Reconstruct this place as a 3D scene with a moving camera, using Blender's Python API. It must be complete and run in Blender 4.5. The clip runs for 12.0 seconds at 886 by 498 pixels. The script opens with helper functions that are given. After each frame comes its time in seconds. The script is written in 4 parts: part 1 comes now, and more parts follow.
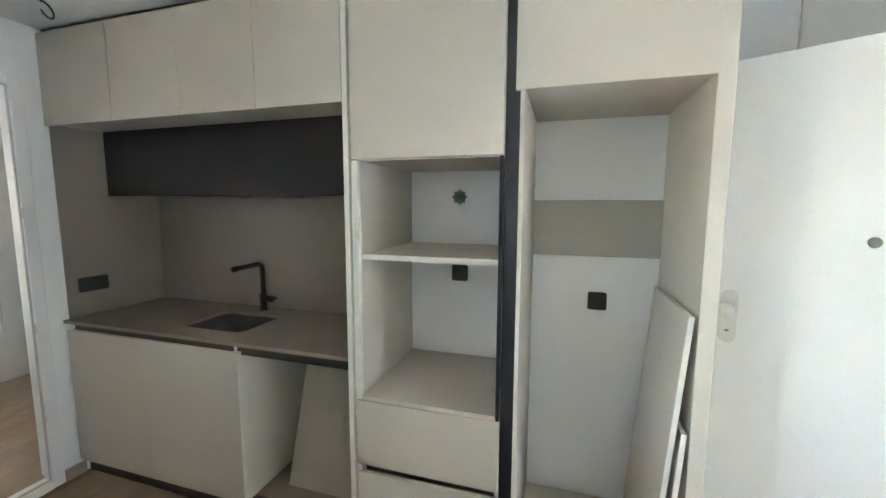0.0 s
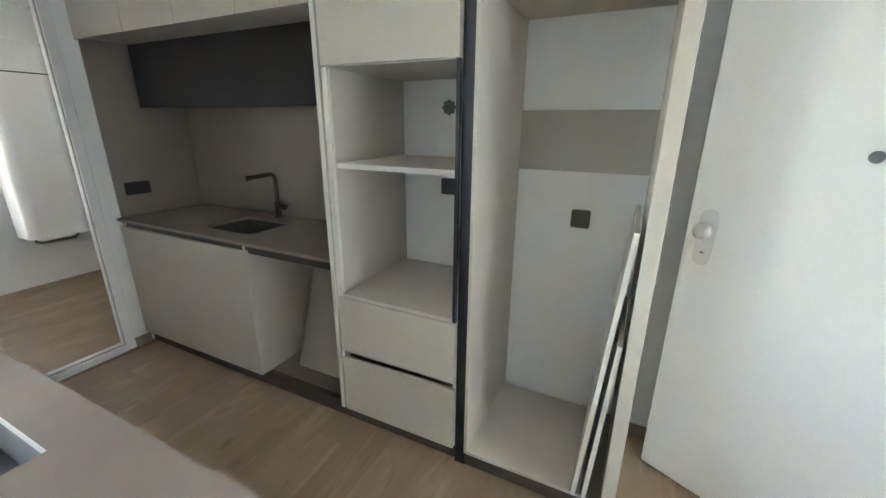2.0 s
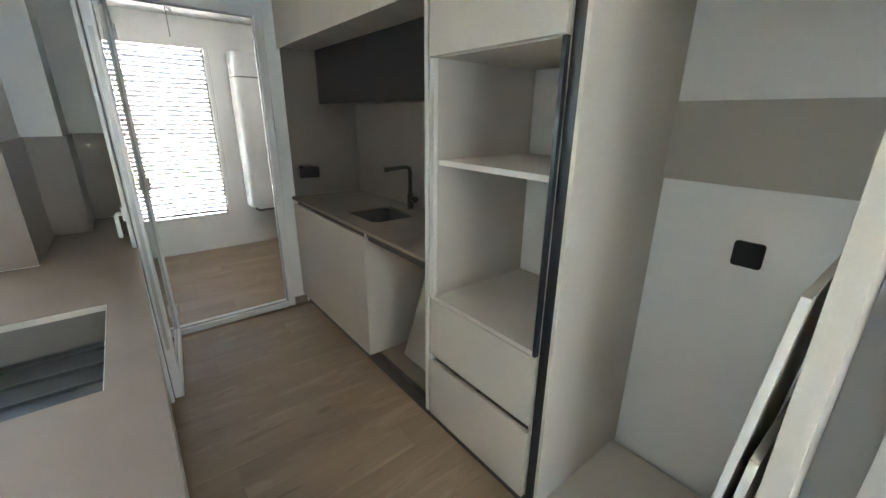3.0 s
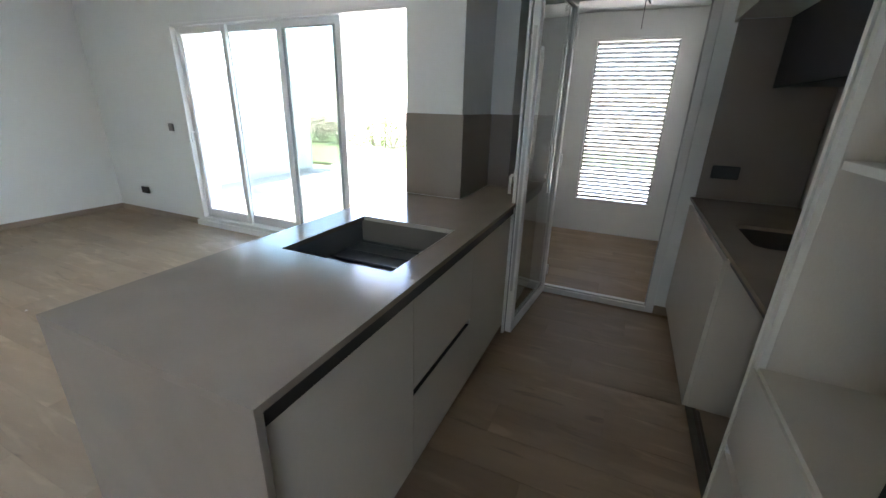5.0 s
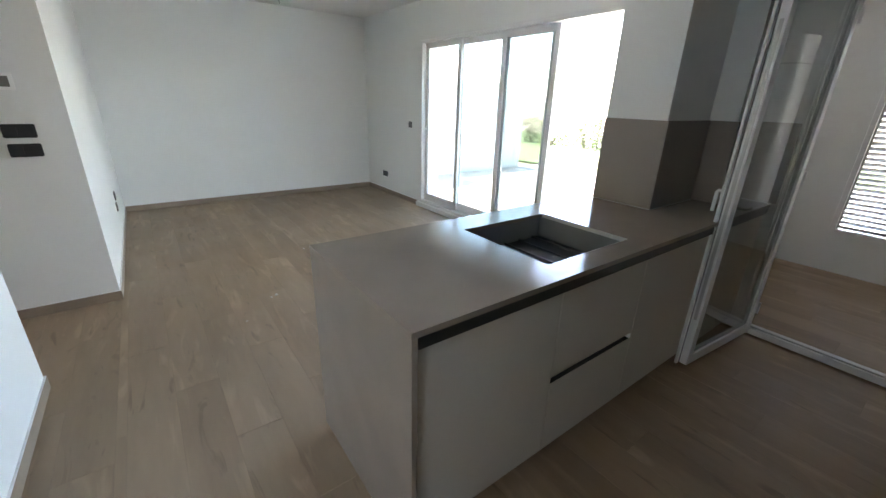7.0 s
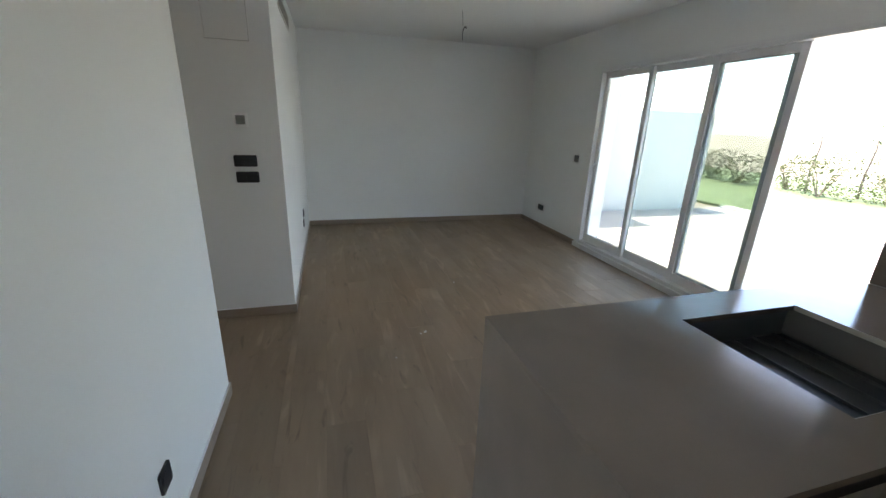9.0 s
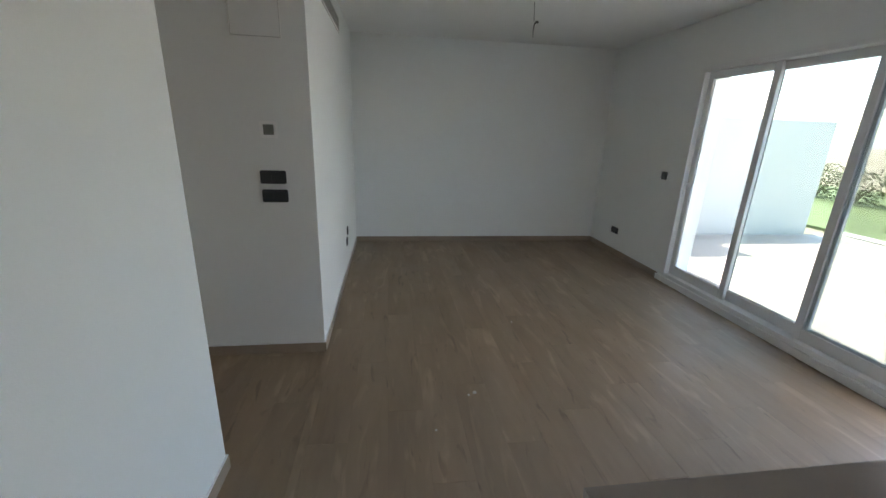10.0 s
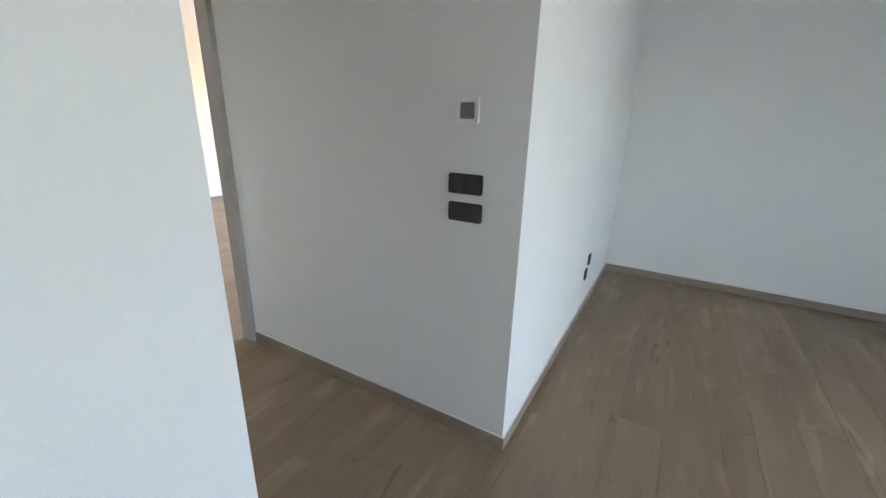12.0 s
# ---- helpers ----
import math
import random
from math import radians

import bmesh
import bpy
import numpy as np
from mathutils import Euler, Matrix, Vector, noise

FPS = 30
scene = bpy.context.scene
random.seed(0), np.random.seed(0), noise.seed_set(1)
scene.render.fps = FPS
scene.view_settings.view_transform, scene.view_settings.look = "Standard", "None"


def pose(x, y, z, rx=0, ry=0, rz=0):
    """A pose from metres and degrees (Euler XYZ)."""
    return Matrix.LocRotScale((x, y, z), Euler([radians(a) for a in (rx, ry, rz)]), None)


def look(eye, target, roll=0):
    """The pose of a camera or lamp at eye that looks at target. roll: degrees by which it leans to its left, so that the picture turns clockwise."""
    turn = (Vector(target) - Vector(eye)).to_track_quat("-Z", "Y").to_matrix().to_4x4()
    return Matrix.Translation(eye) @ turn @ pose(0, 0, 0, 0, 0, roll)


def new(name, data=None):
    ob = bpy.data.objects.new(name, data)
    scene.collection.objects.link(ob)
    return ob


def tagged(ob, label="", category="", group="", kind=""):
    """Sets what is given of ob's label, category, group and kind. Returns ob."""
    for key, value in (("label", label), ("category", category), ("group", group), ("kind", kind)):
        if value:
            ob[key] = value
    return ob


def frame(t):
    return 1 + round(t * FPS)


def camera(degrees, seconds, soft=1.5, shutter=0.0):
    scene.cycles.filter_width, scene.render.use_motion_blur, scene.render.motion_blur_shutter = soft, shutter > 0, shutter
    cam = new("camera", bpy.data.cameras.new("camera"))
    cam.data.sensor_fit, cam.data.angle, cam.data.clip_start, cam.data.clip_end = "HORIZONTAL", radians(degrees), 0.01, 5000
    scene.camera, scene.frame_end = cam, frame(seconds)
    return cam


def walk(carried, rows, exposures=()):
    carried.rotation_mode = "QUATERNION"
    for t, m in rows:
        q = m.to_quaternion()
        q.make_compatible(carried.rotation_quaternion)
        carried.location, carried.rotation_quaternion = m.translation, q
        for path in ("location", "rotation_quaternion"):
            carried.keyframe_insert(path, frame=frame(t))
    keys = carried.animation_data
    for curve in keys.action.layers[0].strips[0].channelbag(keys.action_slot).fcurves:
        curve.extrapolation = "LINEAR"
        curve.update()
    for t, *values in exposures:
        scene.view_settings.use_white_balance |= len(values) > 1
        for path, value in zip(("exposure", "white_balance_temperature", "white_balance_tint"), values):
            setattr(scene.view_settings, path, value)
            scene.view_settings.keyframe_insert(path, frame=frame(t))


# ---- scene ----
cam = camera(96.6, 12.0)
EXPOSURE = [(0, 6.16, 6950, 12.5), (0.5, 6.2, 6950, 12), (1.5, 5.94, 6900, 11.8), (2.5, 5.82, 7000, 11.8), (2.7, 5.84, 7000, 12), (4.5, 4.56, 6750, 13.5), (5.5, 4.71, 6780, 14), (6.5, 4.62, 6860, 14.5), (7.2, 4.5, 7000, 14.8), (8.8, 3.69, 7000, 14), (9.5, 3.48, 7000, 14.3), (10.5, 3.66, 7080, 14.8), (11, 4.02, 7080, 16), (11.5, 4.38, 7020, 15.8), (12, 4.34, 6600, 14.5)]
PATH = [
    (0, (0.809, -1.399, 1.534), (0.227, 0.501, 1.31), 0.2),
    (0.5, (0.834, -1.388, 1.509), (0.258, 0.495, 1.159), 0.3),
    (1, (0.907, -1.378, 1.496), (0.337, 0.471, 0.989), 0.2),
    (1.5, (1.043, -1.353, 1.486), (0.438, 0.463, 0.906), 0.3),
    (2, (1.178, -1.31, 1.496), (0.348, 0.406, 0.89), 0.5),
    (2.5, (1.251, -1.183, 1.486), (0.114, 0.342, 0.867), 0.8),
    (2.7, (1.273, -1.098, 1.501), (-0.004, 0.308, 0.875), 0.8),
    (4.3, (1.399, -0.582, 1.460), (-0.485, -0.690, 0.797), 0.9),
    (4.5, (1.378, -0.571, 1.466), (-0.484, -0.859, 0.795), 1.3),
    (5, (1.292, -0.45, 1.43), (-0.427, -1.212, 0.748), 1.6),
    (5.5, (1.25, -0.359, 1.426), (-0.309, -1.406, 0.738), 1.6),
    (6, (1.257, -0.303, 1.437), (-0.146, -1.545, 0.739), 1.6),
    (6.5, (1.294, -0.279, 1.443), (0.032, -1.659, 0.736), 1.6),
    (7, (1.362, -0.259, 1.457), (0.24, -1.756, 0.75), 1.7),
    (7.2, (1.377, -0.259, 1.452), (0.312, -1.799, 0.749), 1.8),
    (8.8, (1.393, -0.556, 1.502), (0.806, -2.359, 0.867), 1.8),
    (9, (1.39, -0.644, 1.524), (0.855, -2.47, 0.908), 2.0),
    (9.5, (1.346, -0.919, 1.511), (0.927, -2.785, 0.929), 1.9),
    (10, (1.259, -1.230, 1.524), (0.989, -3.124, 0.943), 2.0),
    (10.5, (1.207, -1.501, 1.479), (1.156, -3.419, 0.915), 1.4),
    (11, (1.166, -1.788, 1.491), (1.374, -3.693, 0.918), 1.5),
    (11.5, (1.162, -2.065, 1.472), (1.642, -3.92, 0.897), 1.9),
    (12, (1.236, -2.356, 1.45), (2.186, -4.003, 0.83), 1.5),
]
walk(cam, [(t, look(eye, target, roll)) for t, eye, target, roll in PATH], EXPOSURE)

# ---- light ----
SUN_ELEV, SUN_AZIM = 69.0, 176.0          # degrees; azimuth clockwise from +y
world = bpy.data.worlds.new("world")
scene.world = world
world.use_nodes = True
wn = world.node_tree.nodes
sky = wn.new("ShaderNodeTexSky")
sky.sky_type, sky.sun_disc = "NISHITA", False
sky.sun_elevation, sky.sun_rotation = radians(SUN_ELEV), radians(SUN_AZIM)
wn["Background"].inputs["Strength"].default_value = 0.15
world.node_tree.links.new(sky.outputs["Color"], wn["Background"].inputs["Color"])
sun = new("sun", bpy.data.lights.new("sun", "SUN"))
sun.data.energy, sun.data.angle, sun.data.color = 2.6, radians(0.5), (1.0, 0.95, 0.88)
sun.matrix_world = look((math.sin(radians(SUN_AZIM)) * 20, math.cos(radians(SUN_AZIM)) * 20, 20 * math.tan(radians(SUN_ELEV))), (0, 0, 0))


# ---- materials ----
def material(name, color, rough=0.5, metal=0.0, spread=0.06, scale=3.0, fine=60.0, bump=0.02, stretch=(1, 1, 1), island=0.0, rand=0.0, spec=0.5):
    """A principled surface with two scales of colour variation and a fine relief, in object metres."""
    m = bpy.data.materials.new(name)
    m.use_nodes = True
    nt = m.node_tree
    n, link = nt.nodes, nt.links.new
    b = n["Principled BSDF"]
    co = n.new("ShaderNodeTexCoord")
    mp = n.new("ShaderNodeMapping")
    mp.inputs["Scale"].default_value = stretch
    link(co.outputs["Object"], mp.inputs["Vector"])
    big, small = n.new("ShaderNodeTexNoise"), n.new("ShaderNodeTexNoise")
    big.inputs["Scale"].default_value, small.inputs["Scale"].default_value = scale, fine
    big.inputs["Detail"].default_value, small.inputs["Detail"].default_value = 4, 3
    for t in (big, small):
        link(mp.outputs["Vector"], t.inputs["Vector"])
    add = n.new("ShaderNodeMath")
    add.operation = "MULTIPLY_ADD"
    add.inputs[1].default_value = 0.45
    link(small.outputs["Fac"], add.inputs[0])
    link(big.outputs["Fac"], add.inputs[2])
    ramp = n.new("ShaderNodeMapRange")
    ramp.inputs["From Min"].default_value, ramp.inputs["From Max"].default_value = 0.45, 1.0
    ramp.inputs["To Min"].default_value, ramp.inputs["To Max"].default_value = 1 - spread, 1 + spread
    link(add.outputs[0], ramp.inputs["Value"])
    value = ramp.outputs["Result"]
    if rand:
        info = n.new("ShaderNodeObjectInfo")
        r2 = n.new("ShaderNodeMapRange")
        r2.inputs["To Min"].default_value, r2.inputs["To Max"].default_value = 1 - rand, 1 + rand
        link(info.outputs["Random"], r2.inputs["Value"])
        mul = n.new("ShaderNodeMath")
        mul.operation = "MULTIPLY"
        link(value, mul.inputs[0])
        link(r2.outputs["Result"], mul.inputs[1])
        value = mul.outputs[0]
    col = n.new("ShaderNodeVectorMath")
    col.operation = "SCALE"
    col.inputs[0].default_value = color
    link(value, col.inputs["Scale"])
    link(col.outputs[0], b.inputs["Base Color"])
    b.inputs["Roughness"].default_value, b.inputs["Metallic"].default_value = rough, metal
    b.inputs["Specular IOR Level"].default_value = spec
    bp = n.new("ShaderNodeBump")
    bp.inputs["Strength"].default_value, bp.inputs["Distance"].default_value = min(1.0, bump * 10), 0.001
    link(small.outputs["Fac"], bp.inputs["Height"])
    link(bp.outputs["Normal"], b.inputs["Normal"])
    return m


def wood_tile(name, base, dark, rough=0.38):
    """Porcelain tile with a wood print: long grain, darker knots and streaks, each tile shifted by its own number."""
    m = bpy.data.materials.new(name)
    m.use_nodes = True
    nt = m.node_tree
    n, link = nt.nodes, nt.links.new
    b = n["Principled BSDF"]
    co, info = n.new("ShaderNodeTexCoord"), n.new("ShaderNodeObjectInfo")
    comb, addv, mp = n.new("ShaderNodeCombineXYZ"), n.new("ShaderNodeVectorMath"), n.new("ShaderNodeMapping")
    mulr = n.new("ShaderNodeMath")
    mulr.operation = "MULTIPLY"
    mulr.inputs[1].default_value = 37.0
    link(info.outputs["Random"], mulr.inputs[0])
    for k in range(3):
        link(mulr.outputs[0], comb.inputs[k])
    link(co.outputs["Object"], addv.inputs[0])
    link(comb.outputs[0], addv.inputs[1])
    mp.inputs["Scale"].default_value = (4.0, 0.75, 1)
    link(addv.outputs[0], mp.inputs["Vector"])
    grain, blotch, streak = (n.new("ShaderNodeTexNoise") for _ in range(3))
    grain.inputs["Scale"].default_value, grain.inputs["Detail"].default_value = 7.0, 6
    blotch.inputs["Scale"].default_value, blotch.inputs["Detail"].default_value = 1.0, 3
    streak.inputs["Scale"].default_value, streak.inputs["Detail"].default_value, streak.inputs["Distortion"].default_value = 2.2, 3, 1.2
    for t in (grain, blotch, streak):
        link(mp.outputs["Vector"], t.inputs["Vector"])
    r = n.new("ShaderNodeValToRGB")
    r.color_ramp.elements[0].position, r.color_ramp.elements[0].color = 0.30, (*dark, 1)
    r.color_ramp.elements[1].position, r.color_ramp.elements[1].color = 0.62, (*base, 1)
    mix = n.new("ShaderNodeMath")
    mix.operation = "MULTIPLY_ADD"
    mix.inputs[1].default_value = 0.22
    half = n.new("ShaderNodeMath")
    half.operation = "MULTIPLY"
    half.inputs[1].default_value = 0.72
    link(blotch.outputs["Fac"], half.inputs[0])
    link(grain.outputs["Fac"], mix.inputs[0])
    link(half.outputs[0], mix.inputs[2])
    link(mix.outputs[0], r.inputs["Fac"])
    thin = n.new("ShaderNodeMapRange")
    thin.inputs["From Min"].default_value, thin.inputs["From Max"].default_value = 0.57, 0.68
    thin.inputs["To Min"].default_value, thin.inputs["To Max"].default_value = 1.0, 1.24
    link(streak.outputs["Fac"], thin.inputs["Value"])
    knot = n.new("ShaderNodeMapRange")
    knot.inputs["From Min"].default_value, knot.inputs["From Max"].default_value = 0.26, 0.37
    knot.inputs["To Min"].default_value, knot.inputs["To Max"].default_value = 0.72, 1.0
    knots = n.new("ShaderNodeTexNoise")
    knots.inputs["Scale"].default_value, knots.inputs["Detail"].default_value, knots.inputs["Distortion"].default_value = 3.4, 3, 1.4
    link(mp.outputs["Vector"], knots.inputs["Vector"])
    link(knots.outputs["Fac"], knot.inputs["Value"])
    rr = n.new("ShaderNodeMapRange")
    rr.inputs["To Min"].default_value, rr.inputs["To Max"].default_value = 0.965, 1.035
    link(info.outputs["Random"], rr.inputs["Value"])
    m1, m2 = (n.new("ShaderNodeMath") for _ in range(2))
    for q in (m1, m2):
        q.operation = "MULTIPLY"
    link(thin.outputs[0], m1.inputs[0])
    link(knot.outputs[0], m1.inputs[1])
    link(m1.outputs[0], m2.inputs[0])
    link(rr.outputs[0], m2.inputs[1])
    sc = n.new("ShaderNodeVectorMath")
    sc.operation = "SCALE"
    link(r.outputs["Color"], sc.inputs[0])
    link(m2.outputs[0], sc.inputs["Scale"])
    link(sc.outputs[0], b.inputs["Base Color"])
    dust = n.new("ShaderNodeTexNoise")
    dust.inputs["Scale"].default_value = 2.5
    link(co.outputs["Object"], dust.inputs["Vector"])
    dr = n.new("ShaderNodeMapRange")
    dr.inputs["To Min"].default_value, dr.inputs["To Max"].default_value = rough - 0.08, rough + 0.16
    link(dust.outputs["Fac"], dr.inputs["Value"])
    link(dr.outputs[0], b.inputs["Roughness"])
    bp = n.new("ShaderNodeBump")
    bp.inputs["Strength"].default_value, bp.inputs["Distance"].default_value = 0.35, 0.001
    link(grain.outputs["Fac"], bp.inputs["Height"])
    link(bp.outputs["Normal"], b.inputs["Normal"])
    return m


def glass(name, tint=(0.93, 0.97, 0.95), rough=0.0):
    m = bpy.data.materials.new(name)
    m.use_nodes = True
    b = m.node_tree.nodes["Principled BSDF"]
    b.inputs["Base Color"].default_value = (*tint, 1)
    b.inputs["Roughness"].default_value = rough
    b.inputs["Transmission Weight"].default_value = 1.0
    b.inputs["IOR"].default_value = 1.5
    return m


WALL = material("wall_paint", (0.82, 0.83, 0.81), 0.85, spread=0.02, scale=1.2, fine=220, bump=0.03, spec=0.3)
CEIL = material("ceiling_paint", (0.83, 0.83, 0.81), 0.9, spread=0.015, scale=1.0, fine=200, bump=0.02, spec=0.2)
CABINET = material("cashmere_laminate", (0.565, 0.518, 0.44), 0.5, spread=0.035, scale=2.0, fine=260, bump=0.03, stretch=(1, 1, 0.25), spec=0.35)
CARCASS = material("linen_melamine", (0.575, 0.525, 0.45), 0.55, spread=0.05, scale=4.0, fine=320, bump=0.03, stretch=(1, 1, 0.3), spec=0.3)
EDGE = material("pale_edge_band", (0.70, 0.67, 0.60), 0.5, spread=0.02, fine=200, spec=0.35)
STONE = material("taupe_quartz", (0.275, 0.232, 0.190), 0.13, spread=0.07, scale=5, fine=420, bump=0.008, spec=0.38)
SPLASH = material("taupe_quartz_cladding", (0.268, 0.231, 0.195), 0.28, spread=0.05, scale=2.5, fine=380, bump=0.01)
BEIGE = material("beige_board", (0.42, 0.40, 0.34), 0.6, spread=0.04, scale=3, fine=200)
DARK = material("dark_bronze_profile", (0.014, 0.017, 0.024), 0.4, spread=0.12, scale=6, fine=200, bump=0.02)
GROOVE = material("brown_black_groove", (0.028, 0.022, 0.018), 0.6, spread=0.12, scale=6, fine=200, bump=0.02)
RAWB = material("raw_grey_board", (0.40, 0.37, 0.315), 0.7, spread=0.08, scale=4, fine=200)
INNER = material("dark_grey_drawer_steel", (0.20, 0.205, 0.20), 0.5, spread=0.08, scale=4, fine=200)
KICK = material("dark_plinth_and_gap_shade", (0.07, 0.055, 0.045), 0.5, spread=0.15, scale=5, fine=150)
HOODM = material("black_hood_lacquer", (0.014, 0.014, 0.0155), 0.6, spread=0.06, scale=3, fine=150, bump=0.005)
BLACK = material("black_plastic", (0.022, 0.022, 0.023), 0.45, spread=0.15, scale=20, fine=300, bump=0.01)
SINKM = material("black_composite", (0.03, 0.028, 0.026), 0.55, spread=0.2, scale=15, fine=500, bump=0.03)
BRONZE = material("gunmetal_faucet", (0.05, 0.042, 0.037), 0.4, metal=0.5, spread=0.1, scale=15, fine=300)
STEEL = material("hob_steel_trim", (0.55, 0.55, 0.54), 0.35, metal=1.0, spread=0.05, scale=8, fine=200)
PVC = material("white_window_profile", (0.80, 0.80, 0.79), 0.35, spread=0.015, scale=3, fine=120, bump=0.005)
SEAL = material("grey_rubber_seal", (0.20, 0.20, 0.20), 0.7, spread=0.1, fine=200)
# BEDW: wall paint with the warm bounced light put into its colour
BEDW = material("warm_lit_paint", (0.78, 0.71, 0.60), 0.9, spread=0.02, scale=1.2, fine=220, bump=0.03, spec=0.3)
LSEAL = material("pale_glazing_seal", (0.50, 0.50, 0.50), 0.6, spread=0.05, fine=200)
DOORM = material("white_entry_door", (0.80, 0.79, 0.75), 0.42, spread=0.02, scale=2, fine=200, bump=0.01)
DRAWERS = material("pale_grey_drawer_side", (0.26, 0.25, 0.23), 0.5, spread=0.05, scale=3, fine=200)
BAYM = material("brown_bay_board", (0.24, 0.195, 0.15), 0.6, spread=0.12, scale=4, fine=120)
KNOBM = material("satin_metal", (0.66, 0.65, 0.62), 0.28, metal=0.7, spread=0.03, fine=200)
BRIGHTP = material("bright_white_plastic", (0.88, 0.88, 0.86), 0.3, spread=0.01, fine=200)
WHITEP = material("white_plastic", (0.78, 0.78, 0.75), 0.4, spread=0.02, fine=200)
GREYP = material("grey_screen", (0.20, 0.20, 0.18), 0.25, spread=0.05, fine=100)
GREYSW = material("mid_grey_plastic", (0.16, 0.16, 0.16), 0.45, spread=0.05, fine=200)
SWITCH = material("anthracite_plastic", (0.035, 0.035, 0.038), 0.5, spread=0.12, scale=20, fine=300)
GREENP = material("green_mounting_box", (0.05, 0.12, 0.09), 0.6, spread=0.3, scale=30, fine=100)
HEATER = material("white_enamel", (0.78, 0.79, 0.79), 0.2, spread=0.015, fine=100)
TRAY = material("dark_drawer_tray", (0.05, 0.06, 0.065), 0.5, spread=0.1, scale=4, fine=200)
RIB = material("grey_tray_rib", (0.09, 0.10, 0.105), 0.45, spread=0.05, fine=200)
SHUTTER = material("white_aluminium_slats", (0.43, 0.43, 0.42), 0.4, spread=0.03, fine=100)
GLASS = glass("clear_glass")
TGLASS = glass("tinted_glass", (0.40, 0.475, 0.44))
LGLASS = glass("lightly_tinted_glass", (0.54, 0.585, 0.56))
FLOORT = wood_tile("wood_print_tile", (0.345, 0.250, 0.166), (0.252, 0.180, 0.118), 0.44)
SKIRT = material("wood_print_skirting", (0.305, 0.235, 0.175), 0.45, spread=0.14, scale=3, fine=40, stretch=(1, 1, 4))
GROUT = material("grey_brown_grout", (0.25, 0.18, 0.115), 0.9, spread=0.1, fine=200)
TERRACE = material("cream_terrace_tile", (0.37, 0.33, 0.285), 0.6, spread=0.06, scale=2, fine=80)
RENDERW = material("white_masonry_render", (0.60, 0.59, 0.55), 0.9, spread=0.03, scale=2, fine=150, bump=0.06)
GRASS = material("lawn", (0.11, 0.145, 0.055), 0.9, spread=0.35, scale=3, fine=60, bump=0.1)
LEAF = material("shrub_leaf", (0.12, 0.135, 0.065), 0.6, spread=0.3, scale=6, fine=60)
BARK = material("thin_trunk_bark", (0.16, 0.12, 0.09), 0.9, spread=0.2, scale=10, fine=100)
EARTH = material("dry_earth", (0.24, 0.20, 0.14), 0.95, spread=0.25, scale=0.5, fine=8, bump=0.08)
HILL = material("hazy_hill", (0.34, 0.37, 0.36), 1.0, spread=0.15, scale=0.02, fine=0.5)
WIRE = material("grey_conduit", (0.16, 0.15, 0.14), 0.6, spread=0.1, fine=100)
LINING = material("taupe_grey_lacquer", (0.40, 0.38, 0.345), 0.5, spread=0.03, fine=100)
CRUMB = material("plaster_crumb", (0.62, 0.60, 0.55), 0.9, spread=0.2, fine=200)


# ---- mesh helpers ----
def box(bm, x0, x1, y0, y1, z0, z1, bevel=0.0, seg=1):
    """Adds a box, its edges rounded by bevel."""
    x0, x1, y0, y1, z0, z1 = min(x0, x1), max(x0, x1), min(y0, y1), max(y0, y1), min(z0, z1), max(z0, z1)
    vs = [bm.verts.new((x, y, z)) for x in (x0, x1) for y in (y0, y1) for z in (z0, z1)]
    fs = [bm.faces.new([vs[k] for k in f]) for f in ((0, 1, 3, 2), (4, 6, 7, 5), (0, 4, 5, 1), (2, 3, 7, 6), (0, 2, 6, 4), (1, 5, 7, 3))]
    if bevel:
        edges = list({e for f in fs for e in f.edges})
        bmesh.ops.bevel(bm, geom=edges, offset=bevel, segments=seg, affect="EDGES", profile=0.6)
    return bm


def boxes(*rows, bevel=0.0):
    bm = bmesh.new()
    for r in rows:
        box(bm, *r, bevel=bevel)
    return bm


def prism(bm, outline, z0, z1, axis="z"):
    """Adds an outline of (u, v) points drawn out from z0 to z1 along an axis."""
    def put(u, v, w):
        return {"z": (u, v, w), "y": (u, w, v), "x": (w, u, v)}[axis]
    a = [bm.verts.new(put(u, v, z0)) for u, v in outline]
    b = [bm.verts.new(put(u, v, z1)) for u, v in outline]
    k = len(outline)
    bm.faces.new(a[::-1])
    bm.faces.new(b)
    for i in range(k):
        bm.faces.new((a[i], a[(i + 1) % k], b[(i + 1) % k], b[i]))
    return bm


def rounded(x0, x1, y0, y1, r, steps=5):
    pts = []
    for cx, cy, a0 in ((x1 - r, y1 - r, 0), (x0 + r, y1 - r, 90), (x0 + r, y0 + r, 180), (x1 - r, y0 + r, 270)):
        for k in range(steps + 1):
            a = radians(a0 + 90 * k / steps)
            pts.append((cx + r * math.cos(a), cy + r * math.sin(a)))
    return pts


